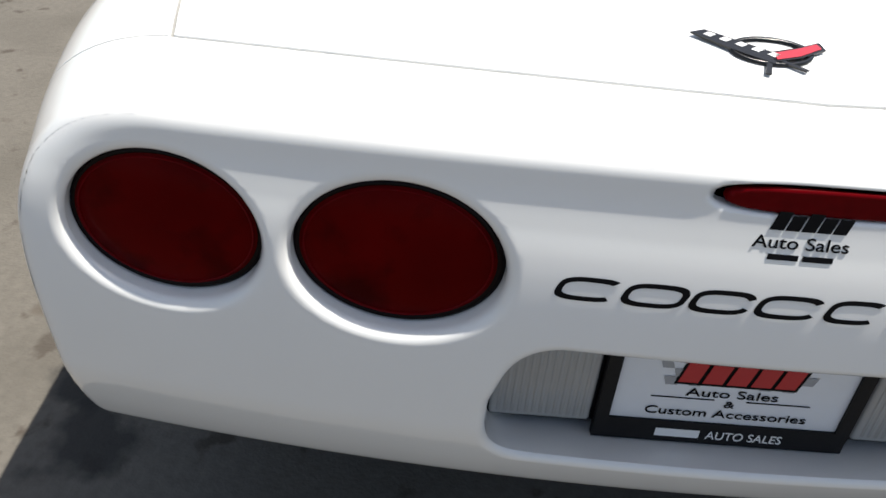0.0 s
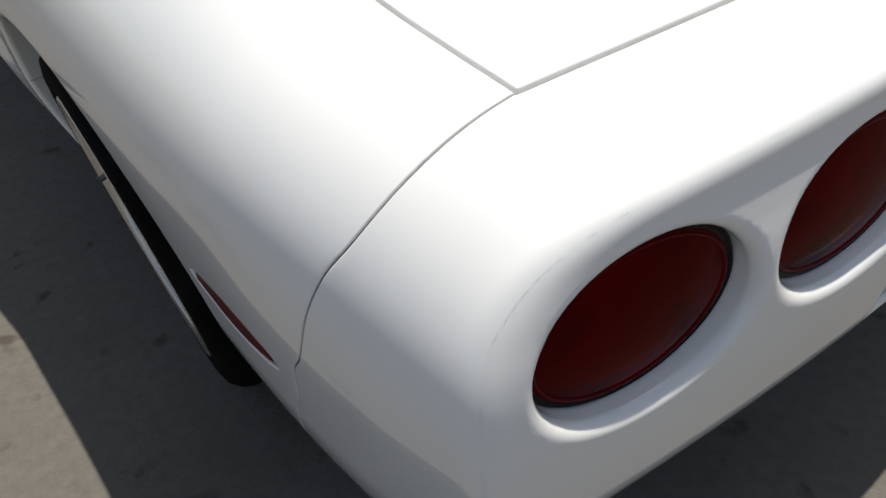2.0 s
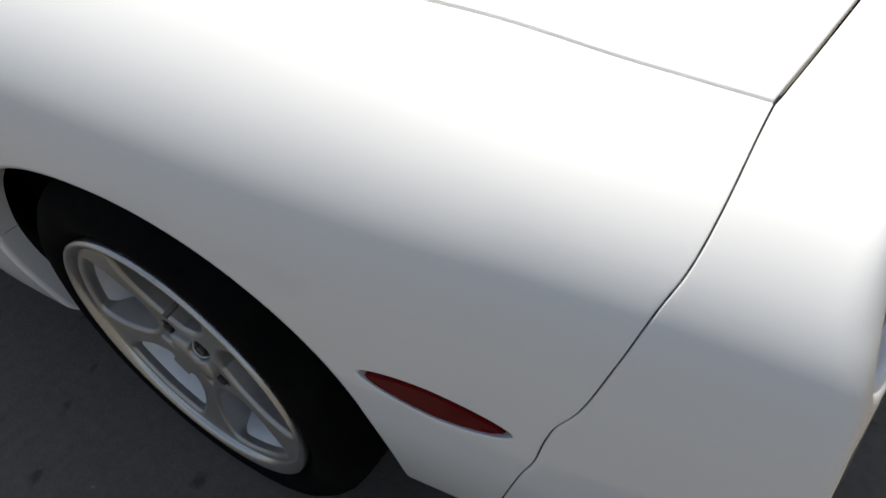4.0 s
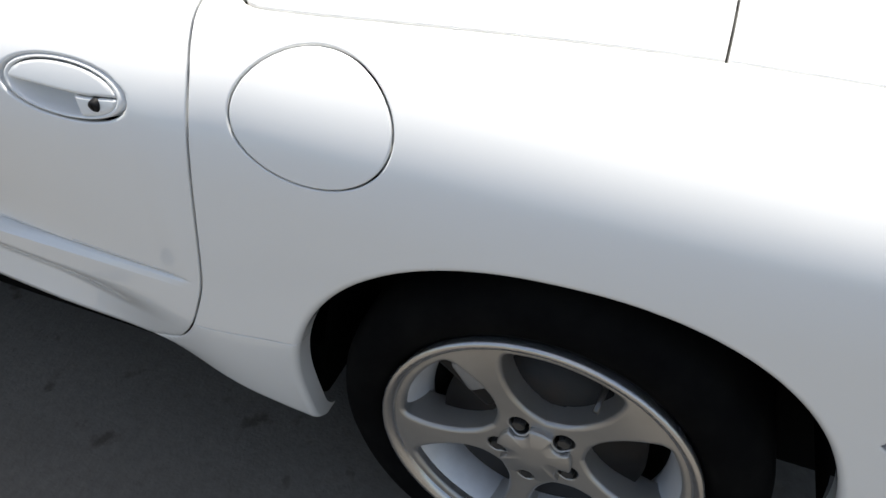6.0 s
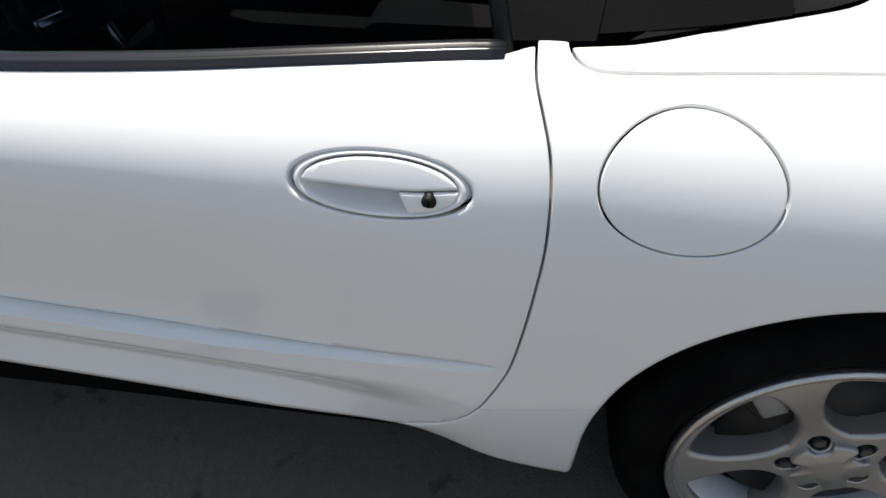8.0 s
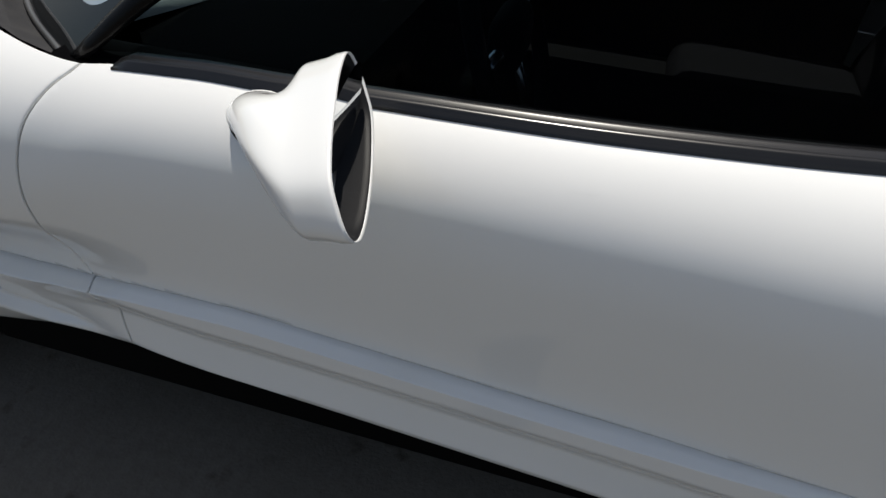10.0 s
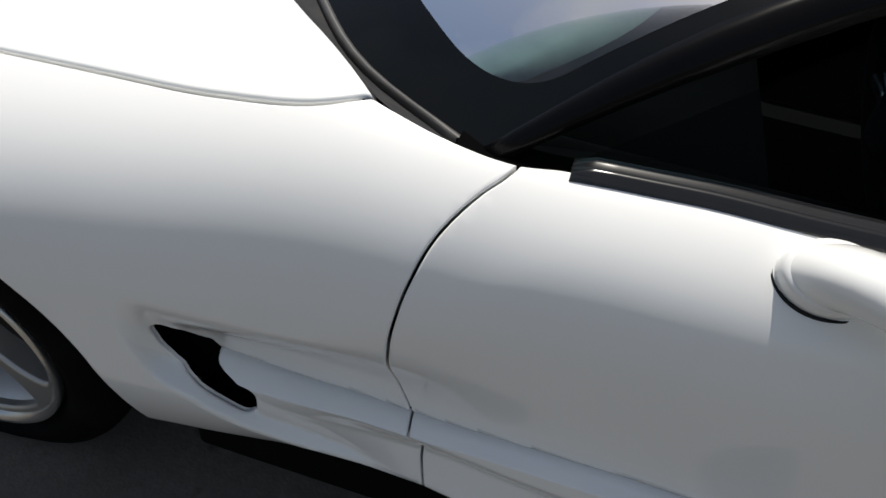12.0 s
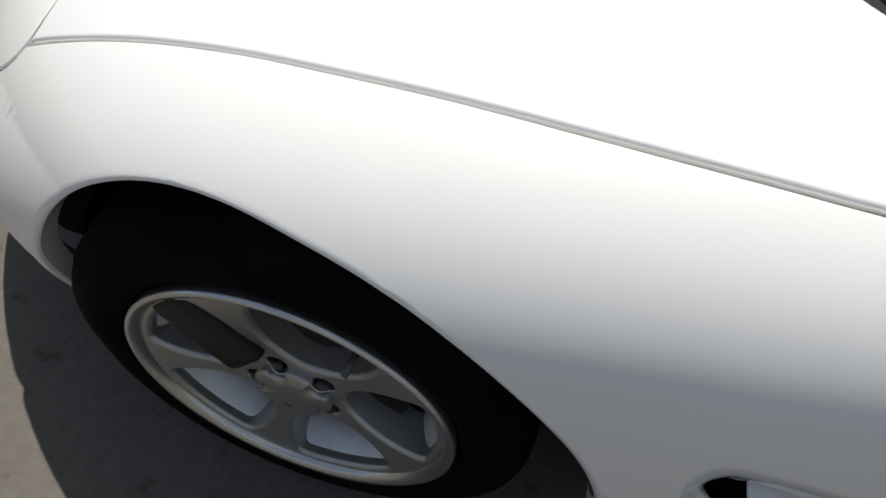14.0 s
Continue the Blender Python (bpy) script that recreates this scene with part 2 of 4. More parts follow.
def side_in(y, z):
    """How far the side lies inside the greatest half width."""
    up = np.maximum(z - .62, 0)
    down = np.maximum(.48 - z, 0)
    sill = step((y - 1.5) / .35) * step((3.05 - y) / .3)
    rocker = .040 * step((.508 - z) / .075) - .25 * np.clip(.435 - z, 0, .06) + 1.2 * np.maximum(.372 - z, 0)   # hollow under the ledge, flaring out again at the foot
    d = (.30 + .75 * step((.42 - y) / .3)) * up ** 2 + (1 - sill) * tuck(y) * down ** 1.6 + sill * rocker
    fade = step((y - 1.475) / .06) * step((3.14 - y) / .035)
    zc = crease(y)
    d = d + (.004 + .019 * step((y - 1.48) / .55) + .010 * step((y - 2.75) / .2)) * fade * (1 - np.clip((zc - z) / ledge(y), 0, 1)) * step(1 - (z - zc) / recess_height(y)) + .008 * fade * np.maximum(1 - np.abs(z - zc) / .0028, 0)   # the door skin falls in towards the crease
    lip = cove_lip(y)
    cove = step((y - 2.62) / .45) * step((3.19 - y) / .045) * step((z - lip) / .022) * (1 - step((z - .545) / .09))
    return d + .028 * cove

def body(x, y, z):
    """Below nought inside the body, above it outside."""
    x = np.abs(x)
    side = x - (half_width(y) - side_in(y, z))
    back = tail(z) + .10 * x * x - y
    front = y - (nose(z) - .42 * x * x)
    top = z - (crest(y) + dome(y) * (1 - (x / .75) ** 2))
    tube = smax(smax(side, front, .30), top, shoulder(y))
    return smax(smax(tube, back, .018), bottom(y) - z, .05)

def normal(x, y, z, e=1e-4):
    g = np.stack([body(x + e, y, z) - body(x - e, y, z), body(x, y + e, z) - body(x, y - e, z), body(x, y, z + e) - body(x, y, z - e)], -1)
    return g / np.linalg.norm(g, axis=-1, keepdims=True)


# ---- cutting sheets into panels ----
def clip(tri, f):
    """The part of the triangles (n, 3, 3) where f(x, y, z) > 0."""
    v = f(np.abs(tri[..., 0]), tri[..., 1], tri[..., 2])
    inside = v > 0
    count = inside.sum(1)
    out = [tri[count == 3]]
    for want in (1, 2):
        sel = count == want
        t, w, s = tri[sel], v[sel], inside[sel]
        if not len(t):
            continue
        lone = np.argmax(s if want == 1 else ~s, axis=1)
        idx = (lone[:, None] + np.arange(3)) % 3
        t, w = np.take_along_axis(t, idx[..., None], 1), np.take_along_axis(w, idx, 1)
        ab = t[:, 0] + (t[:, 1] - t[:, 0]) * (w[:, 0] / (w[:, 0] - w[:, 1]))[:, None]
        ac = t[:, 0] + (t[:, 2] - t[:, 0]) * (w[:, 0] / (w[:, 0] - w[:, 2]))[:, None]
        if want == 1:
            out.append(np.stack([t[:, 0], ab, ac], 1))
        else:
            out += [np.stack([ab, t[:, 1], t[:, 2]], 1), np.stack([ab, t[:, 2], ac], 1)]
    return np.concatenate(out)


def split(tri, f):
    return np.concatenate([clip(tri, f), clip(tri, lambda x, y, z: -f(x, y, z))])


def grid_triangles(p):
    a, b, c, d = p[:-1, :-1], p[1:, :-1], p[1:, 1:], p[:-1, 1:]
    t = np.concatenate([np.stack([a, b, c], 2).reshape(-1, 3, 3), np.stack([a, c, d], 2).reshape(-1, 3, 3)])
    return t[np.isfinite(t).all((1, 2))]


def solve(outer, inner, shape, f, steps=70):
    """Scanning from outer to inner, where f first turns from outside to inside, or nan."""
    lo, hi = np.full(shape, np.nan), np.full(shape, np.nan)
    last = np.full(shape, outer, float)
    for v in np.linspace(outer, inner, steps)[1:]:
        cur = np.full(shape, v)
        hit = (f(cur) < 0) & np.isnan(lo)
        lo, hi = np.where(hit, cur, lo), np.where(hit, last, hi)
        last = cur
    for _ in range(24):
        mid = (lo + hi) / 2
        neg = f(np.nan_to_num(mid)) < 0
        lo, hi = np.where(neg, mid, lo), np.where(neg, hi, mid)
    return (lo + hi) / 2


def flank():
    y, z = np.meshgrid(np.concatenate([np.arange(.0, .3, .006), np.arange(.3, 4.6, .013)]), np.arange(.14, 1.0, .008), indexing="ij")
    x = solve(1.05, .4, y.shape, lambda v: body(v, y, z))
    tri = grid_triangles(np.stack([-x, y, z], -1))
    # follow the sharp lines of the door's ledge and of the scoop exactly
    my, mz = tri[..., 1].mean(1), tri[..., 2].mean(1)
    near = (my > 1.42) & (my < 3.3) & (mz > .36) & (mz < .66)
    rest, tri = tri[~near], tri[near]
    for off in (.0028, .0014, 0, -.0014, -.0028):
        tri = split(tri, lambda x, y, z: z - crease(y) - off)
    for part_of in (.5, .88, 1, 1.12):
        tri = split(tri, lambda x, y, z: z - crease(y) + ledge(y) * part_of)
    for off in (0, .007, .015, .022):
        tri = split(tri, lambda x, y, z: z - cove_lip(y) - off)
    for off in (.0, .012, .025, .037, .05):
        tri = split(tri, lambda x, y, z: 3.19 - y - off)
    pts = tri.reshape(-1, 3)
    xs = solve(1.05, .4, pts[:, 1].shape, lambda v: body(v, pts[:, 1], pts[:, 2]))
    pts[:, 0] = np.where(np.isfinite(xs), -xs, pts[:, 0])
    return np.concatenate([rest, pts.reshape(-1, 3, 3)])


def lid():
    x, y = np.meshgrid(np.linspace(0, .96, 74), np.concatenate([np.arange(.0, .3, .004), np.arange(.3, 4.62, .015)]), indexing="ij")
    z = solve(1.05, .4, x.shape, lambda v: body(x, y, v))
    return grid_triangles(np.stack([-x, y, z], -1))


def end(outer, inner):
    x, z = np.meshgrid(np.linspace(0, .96, 110), np.concatenate([np.arange(.2, .76, .010), np.arange(.76, .9, .004)]), indexing="ij")
    y = solve(outer, inner, x.shape, lambda v: body(x, v, z))
    return grid_triangles(np.stack([-x, y, z], -1))


def facing(which):
    def f(x, y, z):
        n = normal(x, y, z)
        a, b, c = np.abs(n[..., 0]), np.abs(n[..., 1]) * ((y < .5) | (y > 4.12)), np.maximum(n[..., 2], 0) * ((z > crest(y) - .2) | (y > 3.95))
        return {"side": a - np.maximum(b, c), "end": b - np.maximum(a, c), "top": c - np.maximum(a, b)}[which] + .10
    return f


low = lambda x, y, z: z - bottom(y) - .008
SIDE = clip(clip(flank(), facing("side")), low)
TOP = clip(lid(), facing("top"))
REAR = clip(clip(end(-.15, .6), facing("end")), low)
FRONT = clip(clip(end(4.75, 3.8), facing("end")), low)
SHELL = np.concatenate([SIDE, TOP, REAR, FRONT])
UPPER = SHELL[SHELL[..., 2].mean(1) > .48]


def link(name, mesh, mat, parent=None, label=""):
    ob = new(name, mesh)
    if mat:
        mesh.materials.append(mat)
    if parent:
        ob.parent = parent
    return tagged(ob, label)


def raw_mesh(name, verts, faces, normals=None):
    me = bpy.data.meshes.new(name)
    me.from_pydata([tuple(v) for v in verts], [], [tuple(int(i) for i in f) for f in faces])
    me.polygons.foreach_set("use_smooth", [True] * len(me.polygons))
    if normals is not None:
        me.normals_split_custom_set_from_vertices([tuple(n) for n in normals])
    me.update()
    return me


def weld(tri, tol=2e-5):
    flat = tri.reshape(-1, 3)
    _, first, inv = np.unique(np.round(flat / tol).astype(np.int64), axis=0, return_index=True, return_inverse=True)
    f = inv.reshape(-1, 3)
    ok = (f[:, 0] != f[:, 1]) & (f[:, 1] != f[:, 2]) & (f[:, 0] != f[:, 2])
    return flat[first], f[ok]


def panel(name, seams, y0, y1, mirrored=False, source=None, both=False, nfun=None):
    """A body panel: the shell between y0 and y1 where every seam (function, edge radius, depth of the turned-in edge, way or None) is above nought.
    both: the panel reaches over the middle of the car."""
    tri = (SHELL if source is None else source)
    my = tri[..., 1].mean(1)
    tri = tri[(my > y0 - .05) & (my < y1 + .05)]
    for f, r, depth, way in seams:
        tri = clip(tri, f)
        for part_of in ((.12, .35, .65, 1.0) if r > .006 else (.35, 1.0)):
            tri = split(tri, lambda x, y, z: f(x, y, z) - r * part_of)
    v, faces = weld(tri)
    area = np.linalg.norm(np.cross(v[faces[:, 1]] - v[faces[:, 0]], v[faces[:, 2]] - v[faces[:, 0]]), axis=1)
    faces = faces[area > 1e-11]
    # slivers cut loose by the seams are left away
    island = np.arange(len(v))
    while True:
        lower = island.copy()
        np.minimum.at(lower, faces.ravel(), np.repeat(island[faces].min(1), 3))
        lower = lower[lower]
        if (lower == island).all():
            break
        island = lower
    faces = faces[np.bincount(island[faces[:, 0]], minlength=len(v))[island[faces[:, 0]]] > 30]
    ax, y, z = np.abs(v[:, 0]), v[:, 1], v[:, 2]
    n = (nfun or normal)(ax, y, z)
    n[:, 0] *= np.where(v[:, 0] > 0, 1, -1)
    cross = np.cross(v[faces[:, 1]] - v[faces[:, 0]], v[faces[:, 2]] - v[faces[:, 0]])
    turned = (cross * n[faces[:, 0]]).sum(1) < 0
    faces[turned] = faces[turned][:, ::-1]
    # which edges lie open, and along which seam
    e = np.concatenate([faces[:, [0, 1]], faces[:, [1, 2]], faces[:, [2, 0]]])
    key = np.sort(e, 1)
    _, at, cnt = np.unique(key, axis=0, return_index=True, return_counts=True)
    open_edges = e[at[cnt == 1]]
    verts, norms, quads = v.copy(), n.copy(), []
    extra_v, extra_n = [], []
    base = len(v)
    for f, r, depth, way in seams:
        val = f(ax, y, z)
        h = 2e-4
        g = np.stack([(f(ax + h, y, z) - f(ax - h, y, z)) * np.where(v[:, 0] > 0, 1, -1), f(ax, y + h, z) - f(ax, y - h, z), f(ax, y, z + h) - f(ax, y, z - h)], -1) / (2 * h)
        g = g - n * (g * n).sum(1, keepdims=True)
        glen = np.linalg.norm(g, axis=1) + 1e-9
        near = np.clip(1 - np.maximum(val, 0) / glen / r, 0, .985)
        inward = r * (1 - np.sqrt(1 - near ** 2))
        direction = -n if way is None else np.tile(np.array(way, float), (len(v), 1))
        verts += direction * inward[:, None]
        tilt = near[:, None]
        norms = norms * np.sqrt(1 - tilt ** 2) - g / glen[:, None] * tilt
    norms /= np.linalg.norm(norms, axis=1, keepdims=True) + 1e-12
    for f, r, depth, way in seams:
        val = np.abs(f(ax, y, z))
        rim = open_edges[(val[open_edges[:, 0]] < 6e-4) & (val[open_edges[:, 1]] < 6e-4)]
        if not len(rim):
            continue
        h = 2e-4
        a, b = rim[:, 0], rim[:, 1]
        mid = np.unique(rim)
        direction = (-n[mid] if way is None else np.tile(np.array(way, float), (len(mid), 1)))
        g = np.stack([(f(ax[mid] + h, y[mid], z[mid]) - f(ax[mid] - h, y[mid], z[mid])) * np.where(v[mid, 0] > 0, 1, -1),
                      f(ax[mid], y[mid] + h, z[mid]) - f(ax[mid], y[mid] - h, z[mid]), f(ax[mid], y[mid], z[mid] + h) - f(ax[mid], y[mid], z[mid] - h)], -1)
        g = -(g - direction * (g * direction).sum(1, keepdims=True))
        g /= np.linalg.norm(g, axis=1, keepdims=True) + 1e-12
        where = {int(m): base + sum(len(x) for x in extra_v) + i for i, m in enumerate(mid)}
        outer, inner = verts[mid], verts[mid] + direction * depth
        extra_v += [outer, inner]
        extra_n += [g, g]
        k = len(mid)
        for p, q in zip(a, b):
            i, j = where[int(p)], where[int(q)]
            quads.append((j, i, i + k, j + k))
    if extra_v:
        verts, norms = np.concatenate([verts] + extra_v), np.concatenate([norms] + extra_n)
    if both:
        count = len(verts)
        flip = np.array([-1, 1, 1])
        verts, norms = np.concatenate([verts, verts * flip]), np.concatenate([norms, norms * flip])
        all_faces = [tuple(f) for f in faces] + quads
        all_faces = all_faces + [tuple(i + count for i in reversed(f)) for f in all_faces]
    else:
        all_faces = [tuple(f) for f in faces] + quads
        if mirrored:
            verts, norms = verts * np.array([-1, 1, 1]), norms * np.array([-1, 1, 1])
            all_faces = [tuple(reversed(f)) for f in all_faces]
    return raw_mesh(name, verts, all_faces, norms)


GAP = .0016
minus = lambda f: (lambda x, y, z: -f(x, y, z) - GAP)
plus = lambda f: (lambda x, y, z: f(x, y, z) - GAP)
fine = lambda f, s=1: ((lambda x, y, z: s * f(x, y, z) - .0007), .0014, .010, None)
edge = lambda f, r=.0024, depth=.018, way=None: (f, r, depth, way)

# seam lines, each a signed distance: above nought ahead of, above or outside the line
_door_rear = curve((.30, 1.75), (.36, 1.65), (.385, 1.59), (.405, 1.553), (.43, 1.527), (.46, 1.505), (.505, 1.483), (.55, 1.466), (.60, 1.456), (.70, 1.443), (.78, 1.437), (.83, 1.438),
                   (.87, 1.444), (.90, 1.455), (.925, 1.466), (.95, 1.470))
_door_front = curve((.36, 2.803), (.385, 2.809), (.42, 2.816), (.46, 2.819), (.48, 2.825), (.515, 2.839), (.55, 2.855), (.60, 2.867), (.65, 2.868), (.70, 2.864), (.743, 2.857), (.80, 2.838), (.835, 2.811),
                    (.855, 2.786), (.89, 2.765))
_bumper = curve((.3, .43), (.5, .372), (.53, .360), (.58, .348), (.608, .339), (.641, .321), (.72, .294), (.776, .276), (.80, .266), (.835, .259), (.855, .258), (.9, .258))
_lid_side = curve((.2, .643), (.26, .654), (.31, .664), (.38, .675), (.5, .682), (.63, .693), (.69, .700), (.768, .708), (.835, .715), (1.0, .736), (1.215, .767), (1.36, .787), (1.41, .793))
_lid_rear = curve((0, .2075), (.2, .217), (.4, .2315), (.55, .2465), (.652, .258), (.70, .2625))
_roof_foot = curve((0, .90), (.3, .93), (.5, 1.0), (.615, 1.08), (.71, 1.277), (.74, 1.352), (.76, 1.437), (.78, 1.50))
_belt = curve((1.40, .745), (1.476, .765), (1.505, .780), (1.54, .784), (1.70, .800), (1.9, .812), (2.08, .814), (2.35, .806), (2.5, .800), (2.63, .792), (2.74, .793), (2.786, .798), (2.856, .790), (2.91, .776), (2.945, .764), (3.0, .735))
_hood_side = curve((2.945, .764), (2.983, .780), (3.01, .787), (3.1, .791), (3.23, .783), (3.37, .772), (3.5, .757), (3.6, .745), (3.7, .731), (3.8, .720), (3.92, .706), (4.02, .690))
_cowl = lambda x: 3.36 - .72 * x * x
_nose_seam = curve((.3, 4.30), (.5, 4.20), (.566, 4.115), (.606, 4.05), (.651, 4.005), (.70, 3.99))

door_rear = lambda x, y, z: y - _door_rear(z)
door_front = lambda x, y, z: _door_front(z) - y
bumper_seam = lambda x, y, z: y - _bumper(z) + 0 * x
lid_side = lambda x, y, z: smax(x - _lid_side(y), y - 1.43, .05)
lid_rear = lambda x, y, z: y - _lid_rear(x)
lid_cut = lambda x, y, z: y - .836 + 0 * x
roof_foot = lambda x, y, z: _roof_foot(x) - y
belt = lambda x, y, z: x - _belt(y)
hood_side = lambda x, y, z: x - _hood_side(y)
cowl = lambda x, y, z: y - _cowl(x)
nose_seam = lambda x, y, z: _nose_seam(z) - y
rocker_seam = lambda x, y, z: z - .461 + 0 * x


def oval(cy, cz, a, b, shear=0.0, power=2.0, third=False):
    """Above nought outside an oval in side view (or, with third, in rear view)."""
    def f(x, y, z):
        u, w = ((x if third else y) - cy - shear * (z - cz)) / a, (z - cz) / b
        d = (np.abs(u) ** power + np.abs(w) ** power + 1e-12) ** (1 / power)
        return (d - 1) * min(a, b)
    return f


def inside(f):
    return lambda x, y, z: -f(x, y, z)


_rear_arch = oval(.950, .340, .391, .349, power=2.3)
rear_arch = lambda x, y, z: _rear_arch(x, y, np.maximum(z, .34))
_front_arch = oval(3.592, .30, .377, .388, power=2.3)
front_arch = lambda x, y, z: _front_arch(x, y, np.maximum(z, .30))
fuel = oval(1.279, .831, .1058, .0735, shear=.15)
marker = oval(.472, .566, .086, .024, shear=0, power=1.7)
handle = oval(1.6345, .8265, .1035, .0352, shear=.08, power=2.1)
lamp_outer = oval(.641, .7145, .103, .0770, third=True)
lamp_inner = oval(.403, .7155, .106, .0770, third=True)
brake_slot = oval(0, .816, .124, .0145, third=True, power=3)


def plate_slot(x, y, z):
    half = .298 - .30 * np.maximum(z - .555, 0) - .1 * np.maximum(.52 - z, 0)
    return smax(x - half, np.abs(z - .552) - .088, .05)


def outline_distance(corners):
    """Above nought outside a closed outline with rounded corners, in side view."""
    c = np.array(corners, float)
    for _ in range(2):
        ahead = np.roll(c, -1, 0)
        c = np.stack([.8 * c + .2 * ahead, .2 * c + .8 * ahead], 1).reshape(-1, 2)
    n = np.roll(c, -1, 0)

    def f(x, y, z):
        p = np.stack([np.asarray(y, float), np.asarray(z, float)], -1)[..., None, :]
        d = n - c
        k = np.clip(((p - c) * d).sum(-1) / (d * d).sum(-1), 0, 1)
        dist = np.linalg.norm(p - c - k[..., None] * d, axis=-1).min(-1)
        cross = ((c[:, 1] > p[..., 1]) != (n[:, 1] > p[..., 1])) & (p[..., 0] < (n[:, 0] - c[:, 0]) * (p[..., 1] - c[:, 1]) / (n[:, 1] - c[:, 1] + 1e-12) + c[:, 0])
        return np.where(cross.sum(-1) % 2 == 1, -dist, dist)
    return f


# the scoop behind the front wheel
vent = outline_distance([(3.1621, .5722), (3.1313, .5687), (3.1113, .5263), (3.0996, .5088), (3.0953, .4974), (3.0764, .4887), (3.0371, .4746),
                         (3.0428, .4266), (3.0532, .4283), (3.0800, .4505), (3.1211, .4859), (3.1531, .5217)])


# ---- ground ----
ground = new("ground", raw_mesh("ground", [(-400, -400, 0), (400, -400, 0), (400, 400, 0), (-400, 400, 0)], [(0, 1, 2, 3)]))
ground.data.materials.append(CONCRETE)
tagged(ground, "weathered tan concrete pavement with dark oil spots", "pavement", kind="structure")

# ---- the car ----
car = tagged(new("car"), "white two-door sports convertible with black soft top and silver wheels", "car")

door_of = {}
for right in (False, True):
    side_y = dict(mirrored=right)
    link("quarter_panel", panel("quarter_panel", [fine(bumper_seam), edge(minus(door_rear)), edge(plus(lid_side)), edge(rear_arch, .012, .03, (1, 0, 0)),
                   edge(lambda x, y, z: fuel(x, y, z) - .0009, .002), edge(plus(marker), .002, .01), edge(lambda x, y, z: np.maximum(rocker_seam(x, y, z) - .0006, 1.25 - y), .0012, .006),
                   edge(lambda x, y, z: np.maximum(x - .749, 1.30 - y))],
                   .2, 1.8, **side_y), WHITE, car)
    link("fuel_door", panel("fuel_door", [edge(lambda x, y, z: -fuel(x, y, z) - .0009, .002)], 1.1, 1.45, **side_y), WHITE, car)
    link("rocker_end", panel("rocker_end", [edge(minus(door_rear)), edge(lambda x, y, z: -rocker_seam(x, y, z) - .0006, .0012, .006), edge(rear_arch, .012, .03, (1, 0, 0)),
                                            edge(lambda x, y, z: y - 1.2)], 1.2, 1.9, **side_y), WHITE, car)
    door = link("door", panel("door", [edge(plus(door_rear)), edge(plus(door_front)), edge(belt), edge(plus(handle), .003, .012)], 1.3, 2.95, **side_y), WHITE, car)
    door_of[right] = door
    link("front_fender", panel("front_fender", [edge(minus(door_front)), edge(plus(nose_seam)), edge(plus(hood_side)), edge(front_arch, .012, .03, (1, 0, 0)),
                  edge(lambda x, y, z: np.maximum(x - _belt(y), y - 3.0)), edge(vent, .003, .004, (1, 0, 0))], 2.7, 4.4, **side_y), WHITE, car)
link("rear_bumper_cover", panel("rear_bumper_cover", [fine(bumper_seam, -1), edge(lambda x, y, z: np.maximum(-lid_rear(x, y, z) - GAP, x - .655)), edge(lamp_outer, .014, .035, (0, 1, 0)), edge(lamp_inner, .014, .035, (0, 1, 0)),
              edge(brake_slot, .004, .012, (0, 1, 0)), edge(plate_slot, .012, .075, (0, 1, -.25))], -.1, .5, both=True), WHITE, car)
link("trunk_lid", panel("trunk_lid", [edge(minus(lid_side)), edge(plus(lid_rear)), edge(minus(lid_cut), .004)], .1, .95, both=True, source=UPPER), WHITE, car)
link("tonneau_lid", panel("tonneau_lid", [edge(minus(lid_side)), edge(plus(lid_cut), .004), edge(lambda x, y, z: roof_foot(x, y, z), .004)], .8, 1.5, both=True, source=UPPER), WHITE, car)
link("hood", panel("hood", [edge(lambda x, y, z: -hood_side(x, y, z) - .0028, .005), edge(plus(cowl), .004), edge(plus(nose_seam))], 2.8, 4.2, both=True, source=UPPER), WHITE, car)
link("nose_cover", panel("nose_cover", [edge(minus(nose_seam)), edge(front_arch, .012, .03, (1, 0, 0))], 3.9, 4.7, both=True), WHITE, car)


# ---- small builders ----
def skin(pt):
    """The place on the car's left flank at (y, z)."""
    y, z = np.atleast_1d(np.array(pt[0], float)), np.atleast_1d(np.array(pt[1], float))
    return np.stack([-solve(1.05, .4, y.shape, lambda v: body(v, y, z)), y, z], -1)


def top_z(xs, ys):
    """Heights of the body's upper skin."""
    xs, ys = np.abs(np.asarray(xs, float)), np.asarray(ys, float)
    return solve(1.0, .5, xs.shape, lambda v: body(xs, ys, v), 26)


def loft(name, rings, closed=True, caps=False):
    """A mesh through rings of equal count."""
    rings = [np.asarray(r, float) for r in rings]
    k = len(rings[0])
    faces = []
    for i in range(len(rings) - 1):
        for j in range(k if closed else k - 1):
            a, b = i * k + j, i * k + (j + 1) % k
            faces.append((a, b, b + k, a + k))
    if caps:
        faces += [tuple(range(k - 1, -1, -1)), tuple(range((len(rings) - 1) * k, len(rings) * k))]
    return raw_mesh(name, np.concatenate(rings), faces)


def lathe(name, profile, count=72, axis_open=False):
    """A ring body round the local x axis; profile: (x, radius)."""
    a = np.linspace(0, 2 * np.pi, count, endpoint=False)
    return loft(name, [np.stack([np.full(count, x), r * np.cos(a), r * np.sin(a)], -1) for x, r in profile])


def from_bm(name, bm):
    bmesh.ops.recalc_face_normals(bm, faces=bm.faces)
    me = bpy.data.meshes.new(name)
    bm.to_mesh(me)
    bm.free()
    return me


